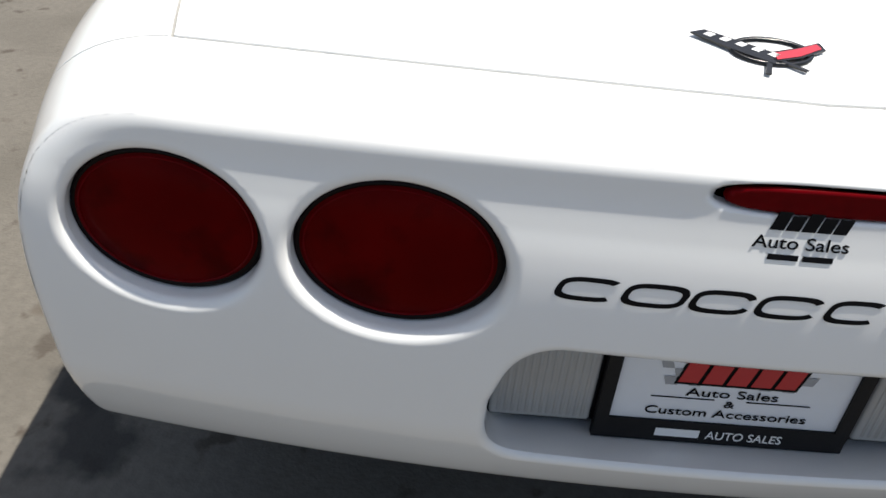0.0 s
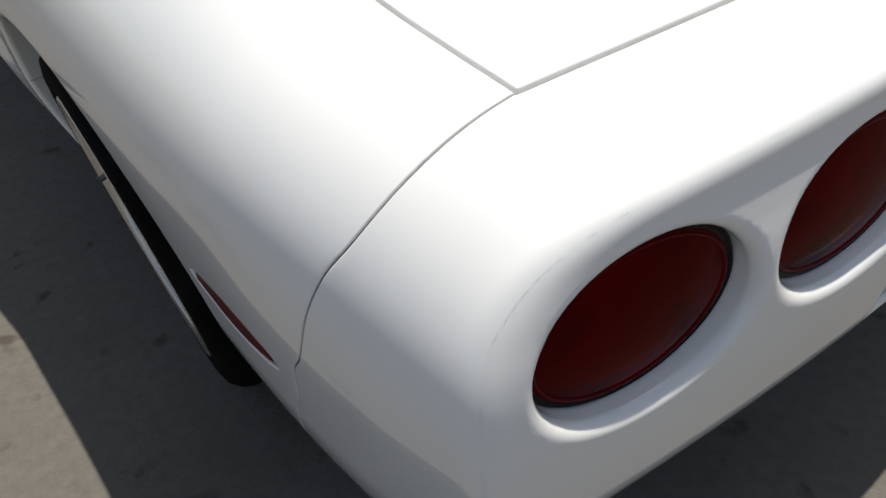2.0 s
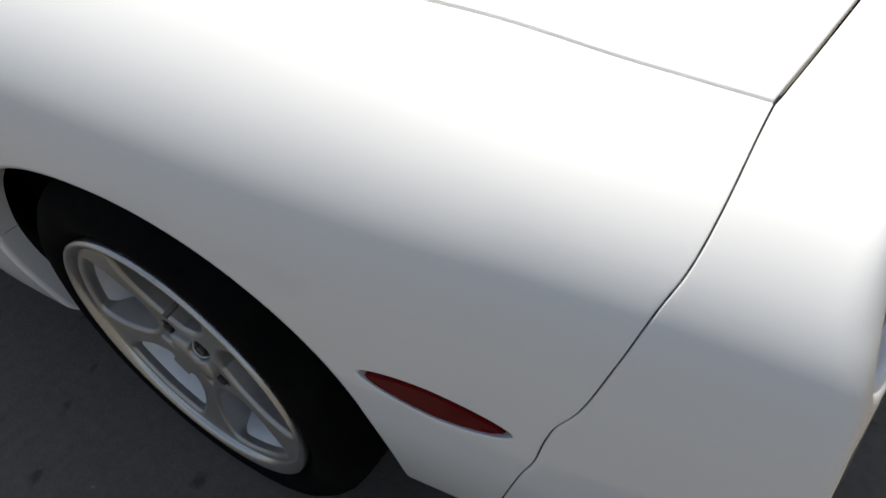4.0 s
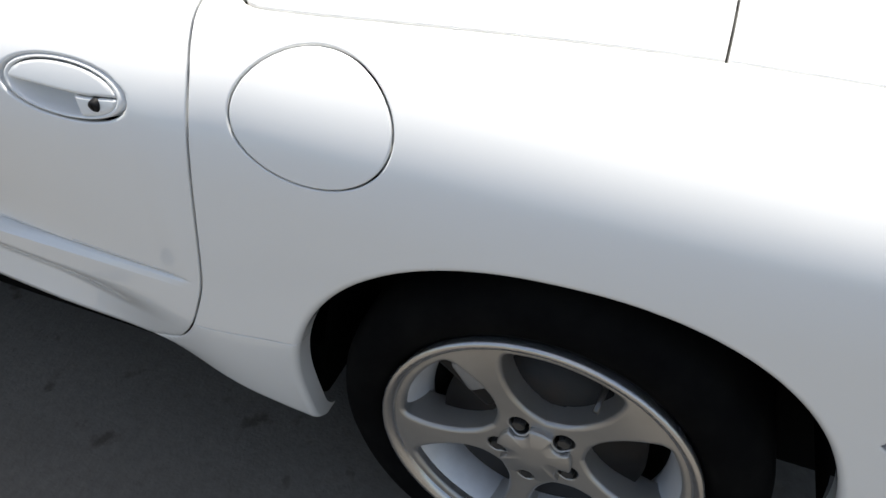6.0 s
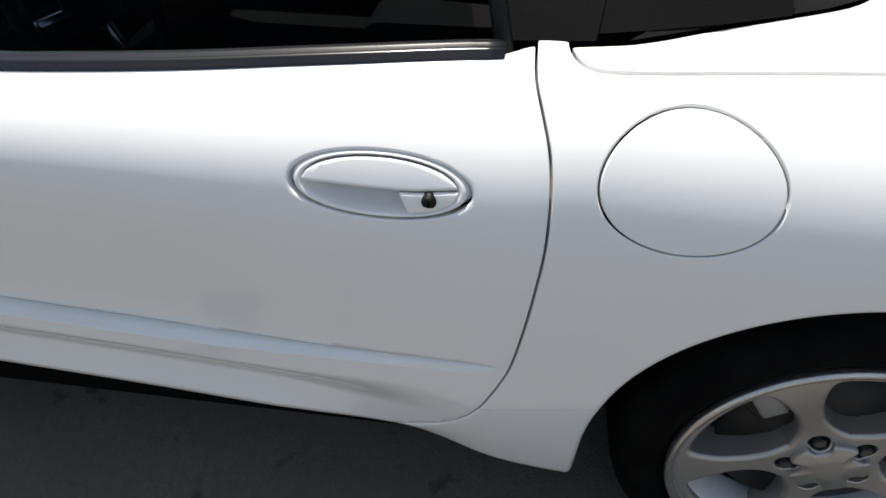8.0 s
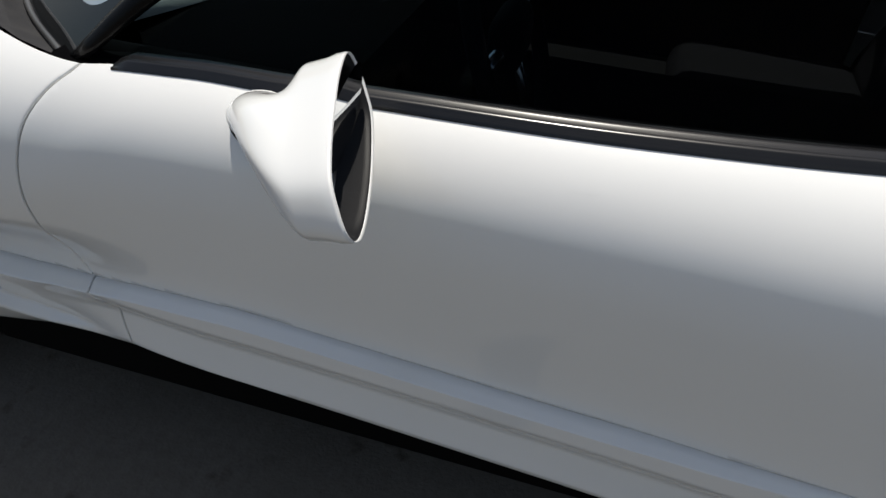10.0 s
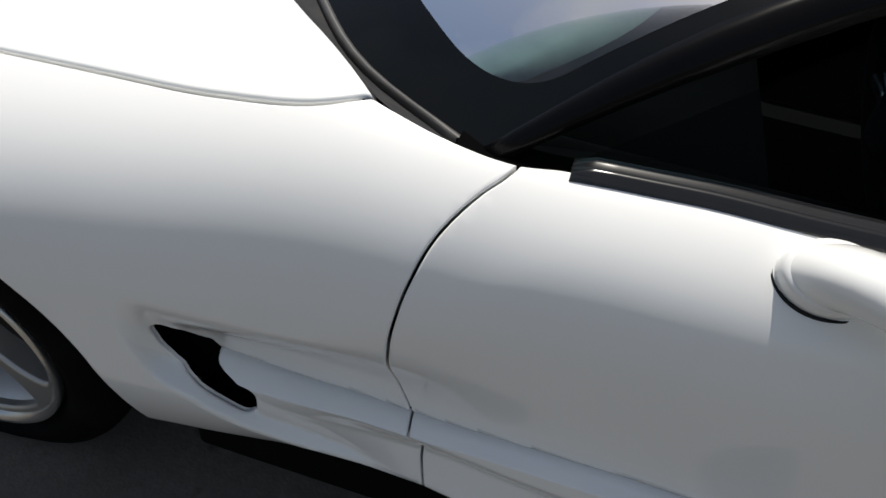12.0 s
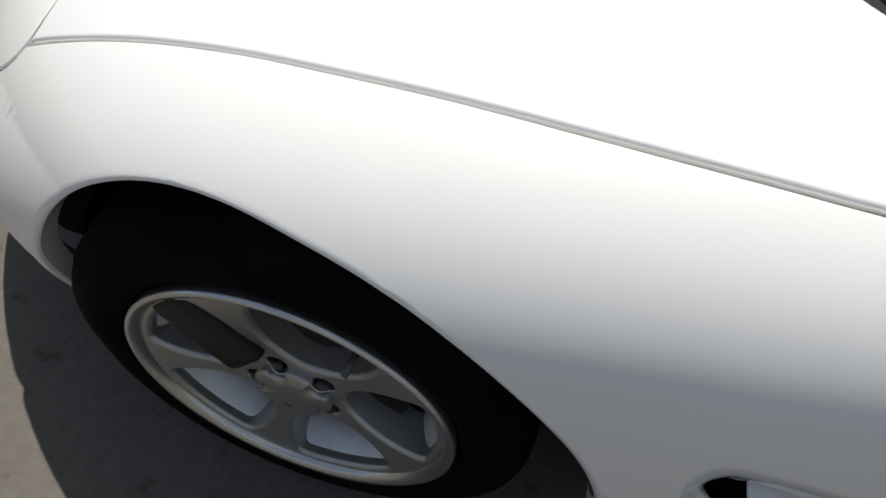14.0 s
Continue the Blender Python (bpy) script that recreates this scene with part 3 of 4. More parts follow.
def soft_box(name, lo, hi, r=.01, seg=2):
    bm = bmesh.new()
    c, s = (Vector(lo) + Vector(hi)) / 2, Vector(hi) - Vector(lo)
    bmesh.ops.create_cube(bm, size=1, matrix=Matrix.Translation(c) @ Matrix.Diagonal((*s, 1)))
    if r:
        bmesh.ops.bevel(bm, geom=bm.edges[:], offset=min(r, min(s) * .45), segments=seg, affect="EDGES", profile=.5)
    me = from_bm(name, bm)
    me.polygons.foreach_set("use_smooth", [r > 0] * len(me.polygons))
    return me


def disc(name, radius, depth, r=.001, count=24):
    """A short bevelled cylinder along local x, its face at x = 0."""
    bm = bmesh.new()
    bmesh.ops.create_cone(bm, cap_ends=True, segments=count, radius1=radius, radius2=radius, depth=depth, matrix=pose(-depth / 2, 0, 0, 0, 90, 0))
    bmesh.ops.bevel(bm, geom=[e for e in bm.edges if len(e.link_faces) == 2 and e.calc_face_angle(0) > 1], offset=r, segments=2, affect="EDGES")
    return from_bm(name, bm)


def tube(name, path, radius, count=10, caps=True):
    path = [Vector(p) for p in path]
    rings = []
    for i, p in enumerate(path):
        d = (path[min(i + 1, len(path) - 1)] - path[max(i - 1, 0)]).normalized()
        u = d.cross(Vector((0, 0, 1)) if abs(d.z) < .95 else Vector((1, 0, 0))).normalized()
        w = d.cross(u)
        rings.append([tuple(p + radius * (math.cos(t) * u + math.sin(t) * w)) for t in np.linspace(0, 2 * math.pi, count, endpoint=False)])
    return loft(name, rings, caps=caps)


def dark_box(name, lo, hi, mat=None, r=.01):
    return link(name, soft_box(name, lo, hi, r), mat or UNDER, car)


# ---- under the skin ----
dark_box("underbody", (-.60, .28, .15), (.60, 4.2, .42), r=.02)
# Unseen boxes added to keep light out of the panel gaps.
dark_box("trunk_light_block", (-.60, .27, .42), (.60, .95, .80))
dark_box("engine_light_block", (-.60, 3.05, .42), (.60, 3.95, .62))
for s in (-1, 1):
    dark_box("sill_box", (min(s * .60, s * .81), 1.36, .21), (max(s * .60, s * .81), 3.18, .345))
    dark_box("door_inner_panel", (min(s * .70, s * .745), 1.47, .345), (max(s * .70, s * .745), 2.84, .855), INTERIOR, .02)
    for wy, wr, wz in ((.950, .385, .36), (3.60, .385, .29)):
        a = np.linspace(.0, np.pi, 40)
        prof = []
        for x in (.55, .60, .83 if wy < 2 else .74):
            prof.append(np.stack([np.full(40, s * x), wy + wr * np.cos(a), wz + wr * np.sin(a)], -1))
        link("wheel_arch_liner", loft("wheel_arch_liner", prof, closed=False), UNDER, car)
        dark_box("arch_inner_wall", (min(s * .50, s * .56), wy - wr, .15), (max(s * .50, s * .56), wy + wr, min(.75, wz + wr)))

# ---- lamps of the tail ----
def tail_lamp(cx, cz, a, b, depth, sign):
    ring, dome = [], []
    t = np.linspace(0, 2 * np.pi, 64, endpoint=False)
    y0 = float(tail(cz) + .10 * cx * cx)
    plane = lambda x, z: y0 + depth + .17 * (z - cz) + (.12 if cx > .5 else .08) * (x - cx)

    def ringat(k, back):
        x, z = cx + a * k * np.cos(t), cz + b * k * np.sin(t)
        return np.stack([sign * x, plane(x, z) + back, z], -1)
    lens = link("tail_lamp", loft("tail_lamp", [ringat(k, -.010 * (1 - k ** 2.4)) for k in (.002, .2, .4, .6, .75, .86, .93, .965)]), RED, car, "dark red oval tail lamp lens")
    link("gasket", loft("gasket", [ringat(.955, -.001), ringat(.99, -.003), ringat(1.02, 0), ringat(1.09, .004), ringat(1.14, .03)]), LENS_RING, lens, "black rim")
    link("reflector_bar", loft("reflector_bar", [ringat(.9, -.002), ringat(.905, -.0035), ringat(.925, -.0035), ringat(.93, -.001)]), RED_DEEP, lens)


for sign in (-1, 1):
    tail_lamp(.642, .7145, .1010, .0735, .026, sign)
    tail_lamp(.404, .7155, .1030, .0735, .025, sign)
    for right in ((sign > 0),):
        link("side_marker", panel("side_marker", [(lambda x, y, z: -marker(x, y, z) - .0006, .005, .008, None)], .35, .6, mirrored=right), RED_DEEP, car, "slim red side marker lamp")
link("third_brake_lamp", panel("third_brake_lamp", [(lambda x, y, z: -brake_slot(x, y, z) - .0012, .004, .006, None)], .0, .3, both=True), RED_DEEP, car, "long narrow red brake lamp")

# ---- number plate recess ----
dark_box("plate_recess", (-.34, .155, .40), (.34, .17, .66), UNDER, .004)


def flat_shape(name, pts, depth=.0012):
    """A flat shape in the local xz plane, facing -y."""
    bm = bmesh.new()
    f = bm.faces.new([bm.verts.new((x, 0, z)) for x, z in pts])
    ext = bmesh.ops.extrude_face_region(bm, geom=[f])
    for v in ext["geom"]:
        if isinstance(v, bmesh.types.BMVert):
            v.co.y -= depth
    return from_bm(name, bm)


def words(name, text, size, mat, parent, place, slant=0.0, width=None, label=""):
    """Lettering in Blender's own font, facing -y, fitted to a width."""
    cu = bpy.data.curves.new(name, "FONT")
    cu.body, cu.size, cu.extrude, cu.shear, cu.align_x = text, size, .0004, slant, "CENTER"
    tmp = new("tmp_text", cu)
    bpy.context.view_layer.update()
    me = bpy.data.meshes.new_from_object(tmp.evaluated_get(bpy.context.evaluated_depsgraph_get()))
    bpy.data.objects.remove(tmp)
    me.name = name
    ob = link(name, me, mat, parent, label)
    xs = [v.co.x for v in me.vertices]
    k = (width / (max(xs) - min(xs))) if width else 1
    ob.matrix_basis = place @ pose(0, 0, 0, 90) @ Matrix.Diagonal((k, 1, 1, 1))
    return ob


PLATE_AT = pose(-.008, .128, .540, -6) @ Matrix.Diagonal((.94, 1, .94, 1))
plate = link("plate", soft_box("plate", (-.150, 0, -.075), (.150, .002, .075), .0008), PLATE, car, "white printed dealer plate")
plate.matrix_basis = PLATE_AT
bm = bmesh.new()
for lo, hi in (((-.163, -.004, .066), (.163, .006, .082)), ((-.163, -.004, -.092), (.163, .006, -.058)), ((-.163, -.004, -.058), (-.146, .006, .066)), ((.146, -.004, -.058), (.163, .006, .066))):
    c, s = (Vector(lo) + Vector(hi)) / 2, Vector(hi) - Vector(lo)
    bmesh.ops.create_cube(bm, size=1, matrix=Matrix.Translation(c) @ Matrix.Diagonal((*s, 1)))
plate_frame = link("plate_frame", from_bm("plate_frame", bm), PLASTIC, car, "black plastic plate frame")
plate_frame.matrix_basis = PLATE_AT
slanted = lambda x0, x1, z0, z1, k=.25: [(x0 + k * z0, z0), (x1 + k * z0, z0), (x1 + k * z1, z1), (x0 + k * z1, z1)]
for cx in (-.067, .067):
    flag = []
    for i in range(4):
        for j in range(4):
            if (i + j) % 2 == 0:
                w = .0145
                flag.append(((i - 2) * w, (j - 2) * w * .9))
    bm = bmesh.new()
    lean = -.35 if cx < 0 else .35
    for fx, fz in flag:
        q = [(cx + fx + lean * fz, -.0012, .028 + fz), (cx + fx + .0145 + lean * fz, -.0012, .028 + fz), (cx + fx + .0145 + lean * (fz + .013), -.0012, .028 + fz + .013), (cx + fx + lean * (fz + .013), -.0012, .028 + fz + .013)]
        bm.faces.new([bm.verts.new(v) for v in q])
    link("chequered_print", from_bm("chequered_print", bm), PRINT_GREY, plate)
# the dealer's mark, as plain slanted shapes
for i in range(5):
    x0 = -.075 + i * .030
    link("mark_shadow", flat_shape("mark_shadow", slanted(x0 - .003, x0 + .029, .004, .049 if i in (0, 2) else .041), .0016), PRINT_BLACK, plate)
    link("mark_shape", flat_shape("mark_shape", slanted(x0, x0 + .0245, .008, .045 if i in (0, 2) else .037), .0022), PRINT_RED, plate)
words("plate_lettering", "Auto Sales", .018, PRINT_BLACK, plate, pose(0, -.0012, -.014), .0, .115)
words("plate_lettering", "&", .015, PRINT_BLACK, plate, pose(0, -.0012, -.030), .0, .013)
words("plate_lettering", "Custom Accessories", .018, PRINT_BLACK, plate, pose(0, -.0012, -.0475), .0, .205)
link("plate_rule", flat_shape("plate_rule", [(-.10, -.0195), (-.02, -.0195), (-.02, -.0185), (-.10, -.0185)], .0014), PRINT_BLACK, plate)
link("plate_rule", flat_shape("plate_rule", [(.02, -.0195), (.10, -.0195), (.10, -.0185), (.02, -.0185)], .0014), PRINT_BLACK, plate)
words("frame_lettering", "AUTO SALES", .019, PRINT_WHITE, plate_frame, pose(.032, -.005, -.082), .0, .098)
link("frame_bar", flat_shape("frame_bar", slanted(-.083, -.026, -.082, -.069, 0), .0006), PRINT_WHITE, plate_frame).location = (0, -.0045, 0)
for s in (-1, 1):
    lens = link("plate_side_lens", soft_box("plate_side_lens", (-.062, 0, -.058), (.062, .012, .058), .022, 4), CLEAR, car, "clear ribbed reversing lamp")
    lens.matrix_basis = pose(s * .222 - .005, .130, .527, -6)
    for i in range(13):
        rib = link("rib", soft_box("rib", (-.0022, -.0007, -.05), (.0022, 0, .05), .0008, 1), CLEAR, lens)
        rib.location = ((i - 6) * .0085, 0, 0)
    link("plate_side_frame", soft_box("plate_side_frame", (-.068, .004, -.064), (.068, .02, .064), .02, 3), PLASTIC, lens)

# ---- raised shapes on the tail: eight slanted letters-like shapes, sticker, badge ----
def tail_at(x, z, off=0.0):
    return (x, float(tail(z) + .10 * x * x) - off, z)


def lay_on_tail(ob, x0, z0, off):
    """Lays a flat shape in the xz plane, facing -y, on the curved tail."""
    m = ob.matrix_basis.copy()
    for v in ob.data.vertices:
        q = m @ v.co
        v.co = (x0 + q.x, tail_at(x0 + q.x, z0 + q.z)[1] + q.y - off, z0 + q.z)
    ob.matrix_basis = Matrix()
    return ob


def slanted_ring(name, w, h, bar, lean, gap):
    """A plain slanted rounded frame, as moulded letter shapes are, open on the right by gap of its height."""
    outer, inner = [], []
    n = 40
    for i in range(n):
        t = 2 * math.pi * i / n
        k = 3.2
        c, s_ = math.cos(t), math.sin(t)
        u = math.copysign(abs(c) ** (2 / k), c)
        v = math.copysign(abs(s_) ** (2 / k), s_)
        outer.append((u * w / 2, v * h / 2))
        inner.append((u * (w / 2 - bar * 1.3), v * (h / 2 - bar)))
    bm = bmesh.new()
    vo = [bm.verts.new((x + lean * z, 0, z)) for x, z in outer]
    vi = [bm.verts.new((x + lean * z, 0, z)) for x, z in inner]
    for i in range(n):
        t = 2 * math.pi * (i + .5) / n
        if gap and math.cos(t) > .6 and abs(math.sin(t)) < gap:
            continue
        j = (i + 1) % n
        bm.faces.new((vo[i], vo[j], vi[j], vi[i]))
    ext = bmesh.ops.extrude_face_region(bm, geom=bm.faces[:])
    for v in ext["geom"]:
        if isinstance(v, bmesh.types.BMVert):
            v.co.y -= .0003
    return from_bm(name, bm)


gaps = (.7, 0, .35, .5, .7, .6, .6, .7)
for i in range(8):
    w = (.060, .060, .058, .060, .054, .050, .050, .054)[i]
    x = -.220 + i * .0628
    ob = link("letter_shape", slanted_ring("letter_shape", w, .0245, .0046, .45, gaps[i]), PRINT_BLACK, car, "black inlaid slanted shape")
    lay_on_tail(ob, x, .7175, .0004)
sticker = [("Auto Sales", .775, .088), ]
for text, z, w in sticker:
    lay_on_tail(words("sticker_lettering", text, .016, PRINT_BLACK, car, Matrix(), 0, w), -.036, z - .002, .0006)
for i in range(5):
    ob = link("sticker_shape", flat_shape("sticker_shape", slanted(0, .0125, 0, .017 if i in (0, 2) else .014, .3), .0006), PRINT_BLACK, car)
    lay_on_tail(ob, -.068 + i * .0142, .7895, .0004)
for i in range(2):
    ob = link("sticker_bar", flat_shape("sticker_bar", [(0, 0), (.028, 0), (.028, .005), (0, .005)], .0005), PRINT_BLACK, car)
    lay_on_tail(ob, -.064 + i * .032, .7625, .0004)


def on_lid(x, y, off=.0):
    return Vector((x, y, float(top_z([x], [y])[0]) + off))


# the emblem on the trunk lid: an oval ring with two crossed pennants
badge_c = on_lid(-.035, .285, .001)
t = np.linspace(0, 2 * np.pi, 48, endpoint=False)
ring = [[(badge_c.x + (.045 + r) * math.cos(u), badge_c.y + (.027 + r) * math.sin(u), badge_c.z + h) for u in t] for r, h in ((-.003, -.001), (-.003, .0025), (.003, .0025), (.003, -.001))]
emblem = link("emblem_ring", loft("emblem_ring", ring), TRIM, car, "black oval ring of the crossed-pennant emblem")


def pennant(name, pts, mat, off):
    bm = bmesh.new()
    f = bm.faces.new([bm.verts.new((badge_c.x + x, badge_c.y + y, badge_c.z + off)) for x, y in pts])
    ext = bmesh.ops.extrude_face_region(bm, geom=[f])
    for v in ext["geom"]:
        if isinstance(v, bmesh.types.BMVert):
            v.co.z += .002
    return link(name, from_bm(name, bm), mat, emblem)


pennant("pole", [(-.070, .030), (-.066, .033), (.033, -.038), (.029, -.041)], TRIM, .0008)
pennant("pole", [(-.012, -.052), (-.018, -.050), (-.006, -.005), (0, -.007)], TRIM, .0008)
pennant("black_pennant", [(-.088, .027), (-.070, .035), (.012, -.012), (-.004, -.030), (-.045, -.006)], TRIM, .0012)
for i in range(5):
    cx, cy = -.066 + .0165 * i, .023 - .0088 * i
    pennant("white_check", [(cx - .008, cy), (cx, cy + .006), (cx + .007, cy + .001), (cx - .001, cy - .005)], PRINT_WHITE, .0018)
pennant("red_pennant_back", [(-.004, -.006), (.030, .008), (.060, .024), (.064, .008), (.030, -.014), (-.002, -.026)], TRIM, .0012)
pennant("red_pennant", [(0, -.008), (.030, .005), (.056, .019), (.059, .009), (.030, -.011), (.001, -.022)], BADGE_RED, .0018)


# the emblem lies along the slope of the lid
rise = math.atan2(float(top_z([-.035], [.315])[0] - top_z([-.035], [.255])[0]), .06)
emblem.matrix_basis = Matrix.Translation(badge_c) @ Matrix.Rotation(rise, 4, "X") @ Matrix.Diagonal((.92, .84, 1, 1)) @ Matrix.Translation(-badge_c)


# ---- wheels ----
def wheel_face(scale):
    """Five-spoke alloy face, outward along local x."""
    r_out = .229
    y, z = np.meshgrid(np.arange(-.24, .2401, .0045), np.arange(-.24, .2401, .0045), indexing="ij")

    def height(y, z):
        r = np.hypot(y, z)
        return .30 + .006 * step((.058 - r) / .016) + .014 * step((r - .06) / .17) - .0 * r

    def nfun(x, y, z, e=5e-4):
        gy = (height(y + e, z) - height(y - e, z)) / (2 * e)
        gz = (height(y, z + e) - height(y, z - e)) / (2 * e)
        n = np.stack([np.ones_like(gy), -gy, -gz], -1)
        return n / np.linalg.norm(n, axis=-1, keepdims=True)
    tri = grid_triangles(np.stack([height(y, z), y, z], -1))

    def solid(x, y, z):
        r, a = np.hypot(y, z), np.arctan2(y, z)
        k = np.round(a / (2 * np.pi / 5)) * (2 * np.pi / 5)
        lateral = np.abs(np.sin(a - k)) * r
        along = np.cos(a - k) * r
        half = .0190 + .034 * np.clip((along - .12) / .10, 0, 1) ** 2.2 + .016 * np.clip((.12 - along) / .06, 0, 1) ** 1.5
        return smax(smax(half - lateral, .070 - r, .030), r - .215, .014)

    def pockets(x, y, z):
        best = np.full(np.shape(y), 1.0)
        for i in range(5):
            b = 2 * np.pi * i / 5
            best = np.minimum(best, np.hypot(y - .0603 * np.sin(b), z - .0603 * np.cos(b)) - .0155)
        return best
    return panel("wheel", [(solid, .008, .058, None), (pockets, .003, .022, None), (lambda x, y, z: r_out - np.hypot(y, z), .002, .01, None)], -.3, .3, source=tri, nfun=nfun)


def nut_mesh():
    bm = bmesh.new()
    bmesh.ops.create_cone(bm, cap_ends=True, segments=6, radius1=.0115, radius2=.0105, depth=.024, matrix=pose(0, 0, 0, 0, 90, 0))
    bmesh.ops.bevel(bm, geom=bm.edges[:], offset=.0015, segments=2, affect="EDGES")
    return from_bm("lug_nut", bm)


face_mesh, nuts = wheel_face(1), nut_mesh()
rim_mesh = lathe("rim", [(.305, .2445), (.318, .2475), (.3245, .2465), (.3265, .2425), (.325, .238), (.3225, .235), (.3215, .2325), (.316, .229), (.305, .2255)])
barrel_mesh = lathe("barrel", [(.306, .2260), (.297, .2165), (.285, .2095), (.262, .199), (.238, .193), (.232, .193), (.232, .20)])
# Deep part of the silver barrel; dark iron colour stands in for its shade.
well_mesh = lathe("inner_barrel", [(.233, .1925), (.20, .187), (.10, .184), (.08, .20), (.08, .245), (.10, .245)])


def star_cap():
    """The hub cover, scalloped round the five nuts."""
    a = np.linspace(0, 2 * np.pi, 160, endpoint=False)
    d = (a + np.pi / 5) % (2 * np.pi / 5) - np.pi / 5
    cut = .0185 ** 2 - (.0603 * np.sin(d)) ** 2
    r = np.where(cut > 0, .0603 * np.cos(d) - np.sqrt(np.maximum(cut, 0)), .0590)
    rings = []
    for x, k, less in ((.3125, 0, 0), (.3125, .55, 0), (.3120, 1, .0035), (.3105, 1, .0012), (.307, 1, 0), (.295, 1, 0)):
        rr = r * k - less if k == 1 else np.full(160, .0005 + .036 * k)
        rings.append(np.stack([np.full(160, x), rr * np.sin(a), rr * np.cos(a)], -1))
    return loft("centre_cap", rings)


cap_mesh = star_cap()


def wheel(x, y, z, radius, width, k, spin, left, camber=0):
    base = pose(x, y, z, 0, 0, 180 if left else 0) @ pose(0, 0, 0, 0, camber, 0) @ pose(0, 0, 0, spin) @ Matrix.Diagonal((1, k, k, 1)) @ Matrix.Translation((-.30, 0, 0))
    w = link("wheel", face_mesh, ALLOY if not face_mesh.materials else None, car, "silver five-spoke alloy wheel")
    w.matrix_basis = base
    link("rim", rim_mesh, ALLOY_LIP if not rim_mesh.materials else None, w, "machined rim lip")
    link("barrel", barrel_mesh, BARREL if not barrel_mesh.materials else None, w, "silver-painted wheel barrel")
    link("inner_barrel", well_mesh, IRON if not well_mesh.materials else None, w, "inner wheel barrel, coloured dark for shade")
    link("centre_cap", cap_mesh, ALLOY if not cap_mesh.materials else None, w)
    for i in range(5):
        b = 2 * math.pi * i / 5
        n = link("lug_nut", nuts, NUT if not nuts.materials else None, w)
        n.location = (.292, .0603 * math.sin(b), .0603 * math.cos(b))
    rr = radius / k
    hw = width / 2
    c = .318 - hw
    prof = [(c + hw - .022, .240), (c + hw - .006, .250), (c + hw + .006, .266), (c + hw + .008, .282), (c + hw + .002, .304), (c + hw - .012, rr - .012), (c + hw - .028, rr - .003),
            (c + hw - .05, rr), (c, rr + .001), (c - hw + .05, rr), (c - hw + .02, rr - .006), (c - hw - .004, .30), (c - hw - .004, .27), (c - hw + .02, .236)]
    link("tyre", lathe("tyre", prof, 96), TYRE, w, "black low-profile tyre")
    link("valve_stem", tube("valve_stem", [(.30, .0, -.205), (.322, .0, -.196), (.336, .0, -.192)], .0045, 10), NUT, w).matrix_basis = pose(0, 0, 0, 128)
    link("brake_disc", lathe("brake_disc", [(.262, .06), (.264, .085), (.262, .087), (.262, .162), (.236, .162), (.236, .06)]), IRON, w)
    return w


for left in (True, False):
    s = -1 if left else 1
    wheel(s * .868, .955, .332, .332, .262, 1.0, 29 if left else -29, left)
    wheel(s * .818, 3.620, .3225, .3225, .240, .93, 24 if left else -24, left, 4)
    for wy, wz in ((.957, .3385), (3.611, .326)):
        cal = soft_box("brake_caliper", (-.045, -.035, -.07), (.035, .035, .07), .014, 3)
        ob = link("brake_caliper", cal, IRON, car, "dark cast brake caliper")
        ob.matrix_basis = pose(s * .80, wy + .115, wz + .095, -50)
        if wy > 2:
            continue
        bridge = link("caliper_bracket", soft_box("caliper_bracket", (-.01, -.012, -.03), (.006, .03, .03), .006), CALIPER, car)
        bridge.matrix_basis = pose(s * .842, wy + .105, wz + .105, -35)


# ---- door furniture ----
def flank_patch(name, f, y0, y1, right, lift=0.0, r=.003, depth=.008):
    return panel(name, [(g, r, depth, None) for g in f], y0, y1, mirrored=right)


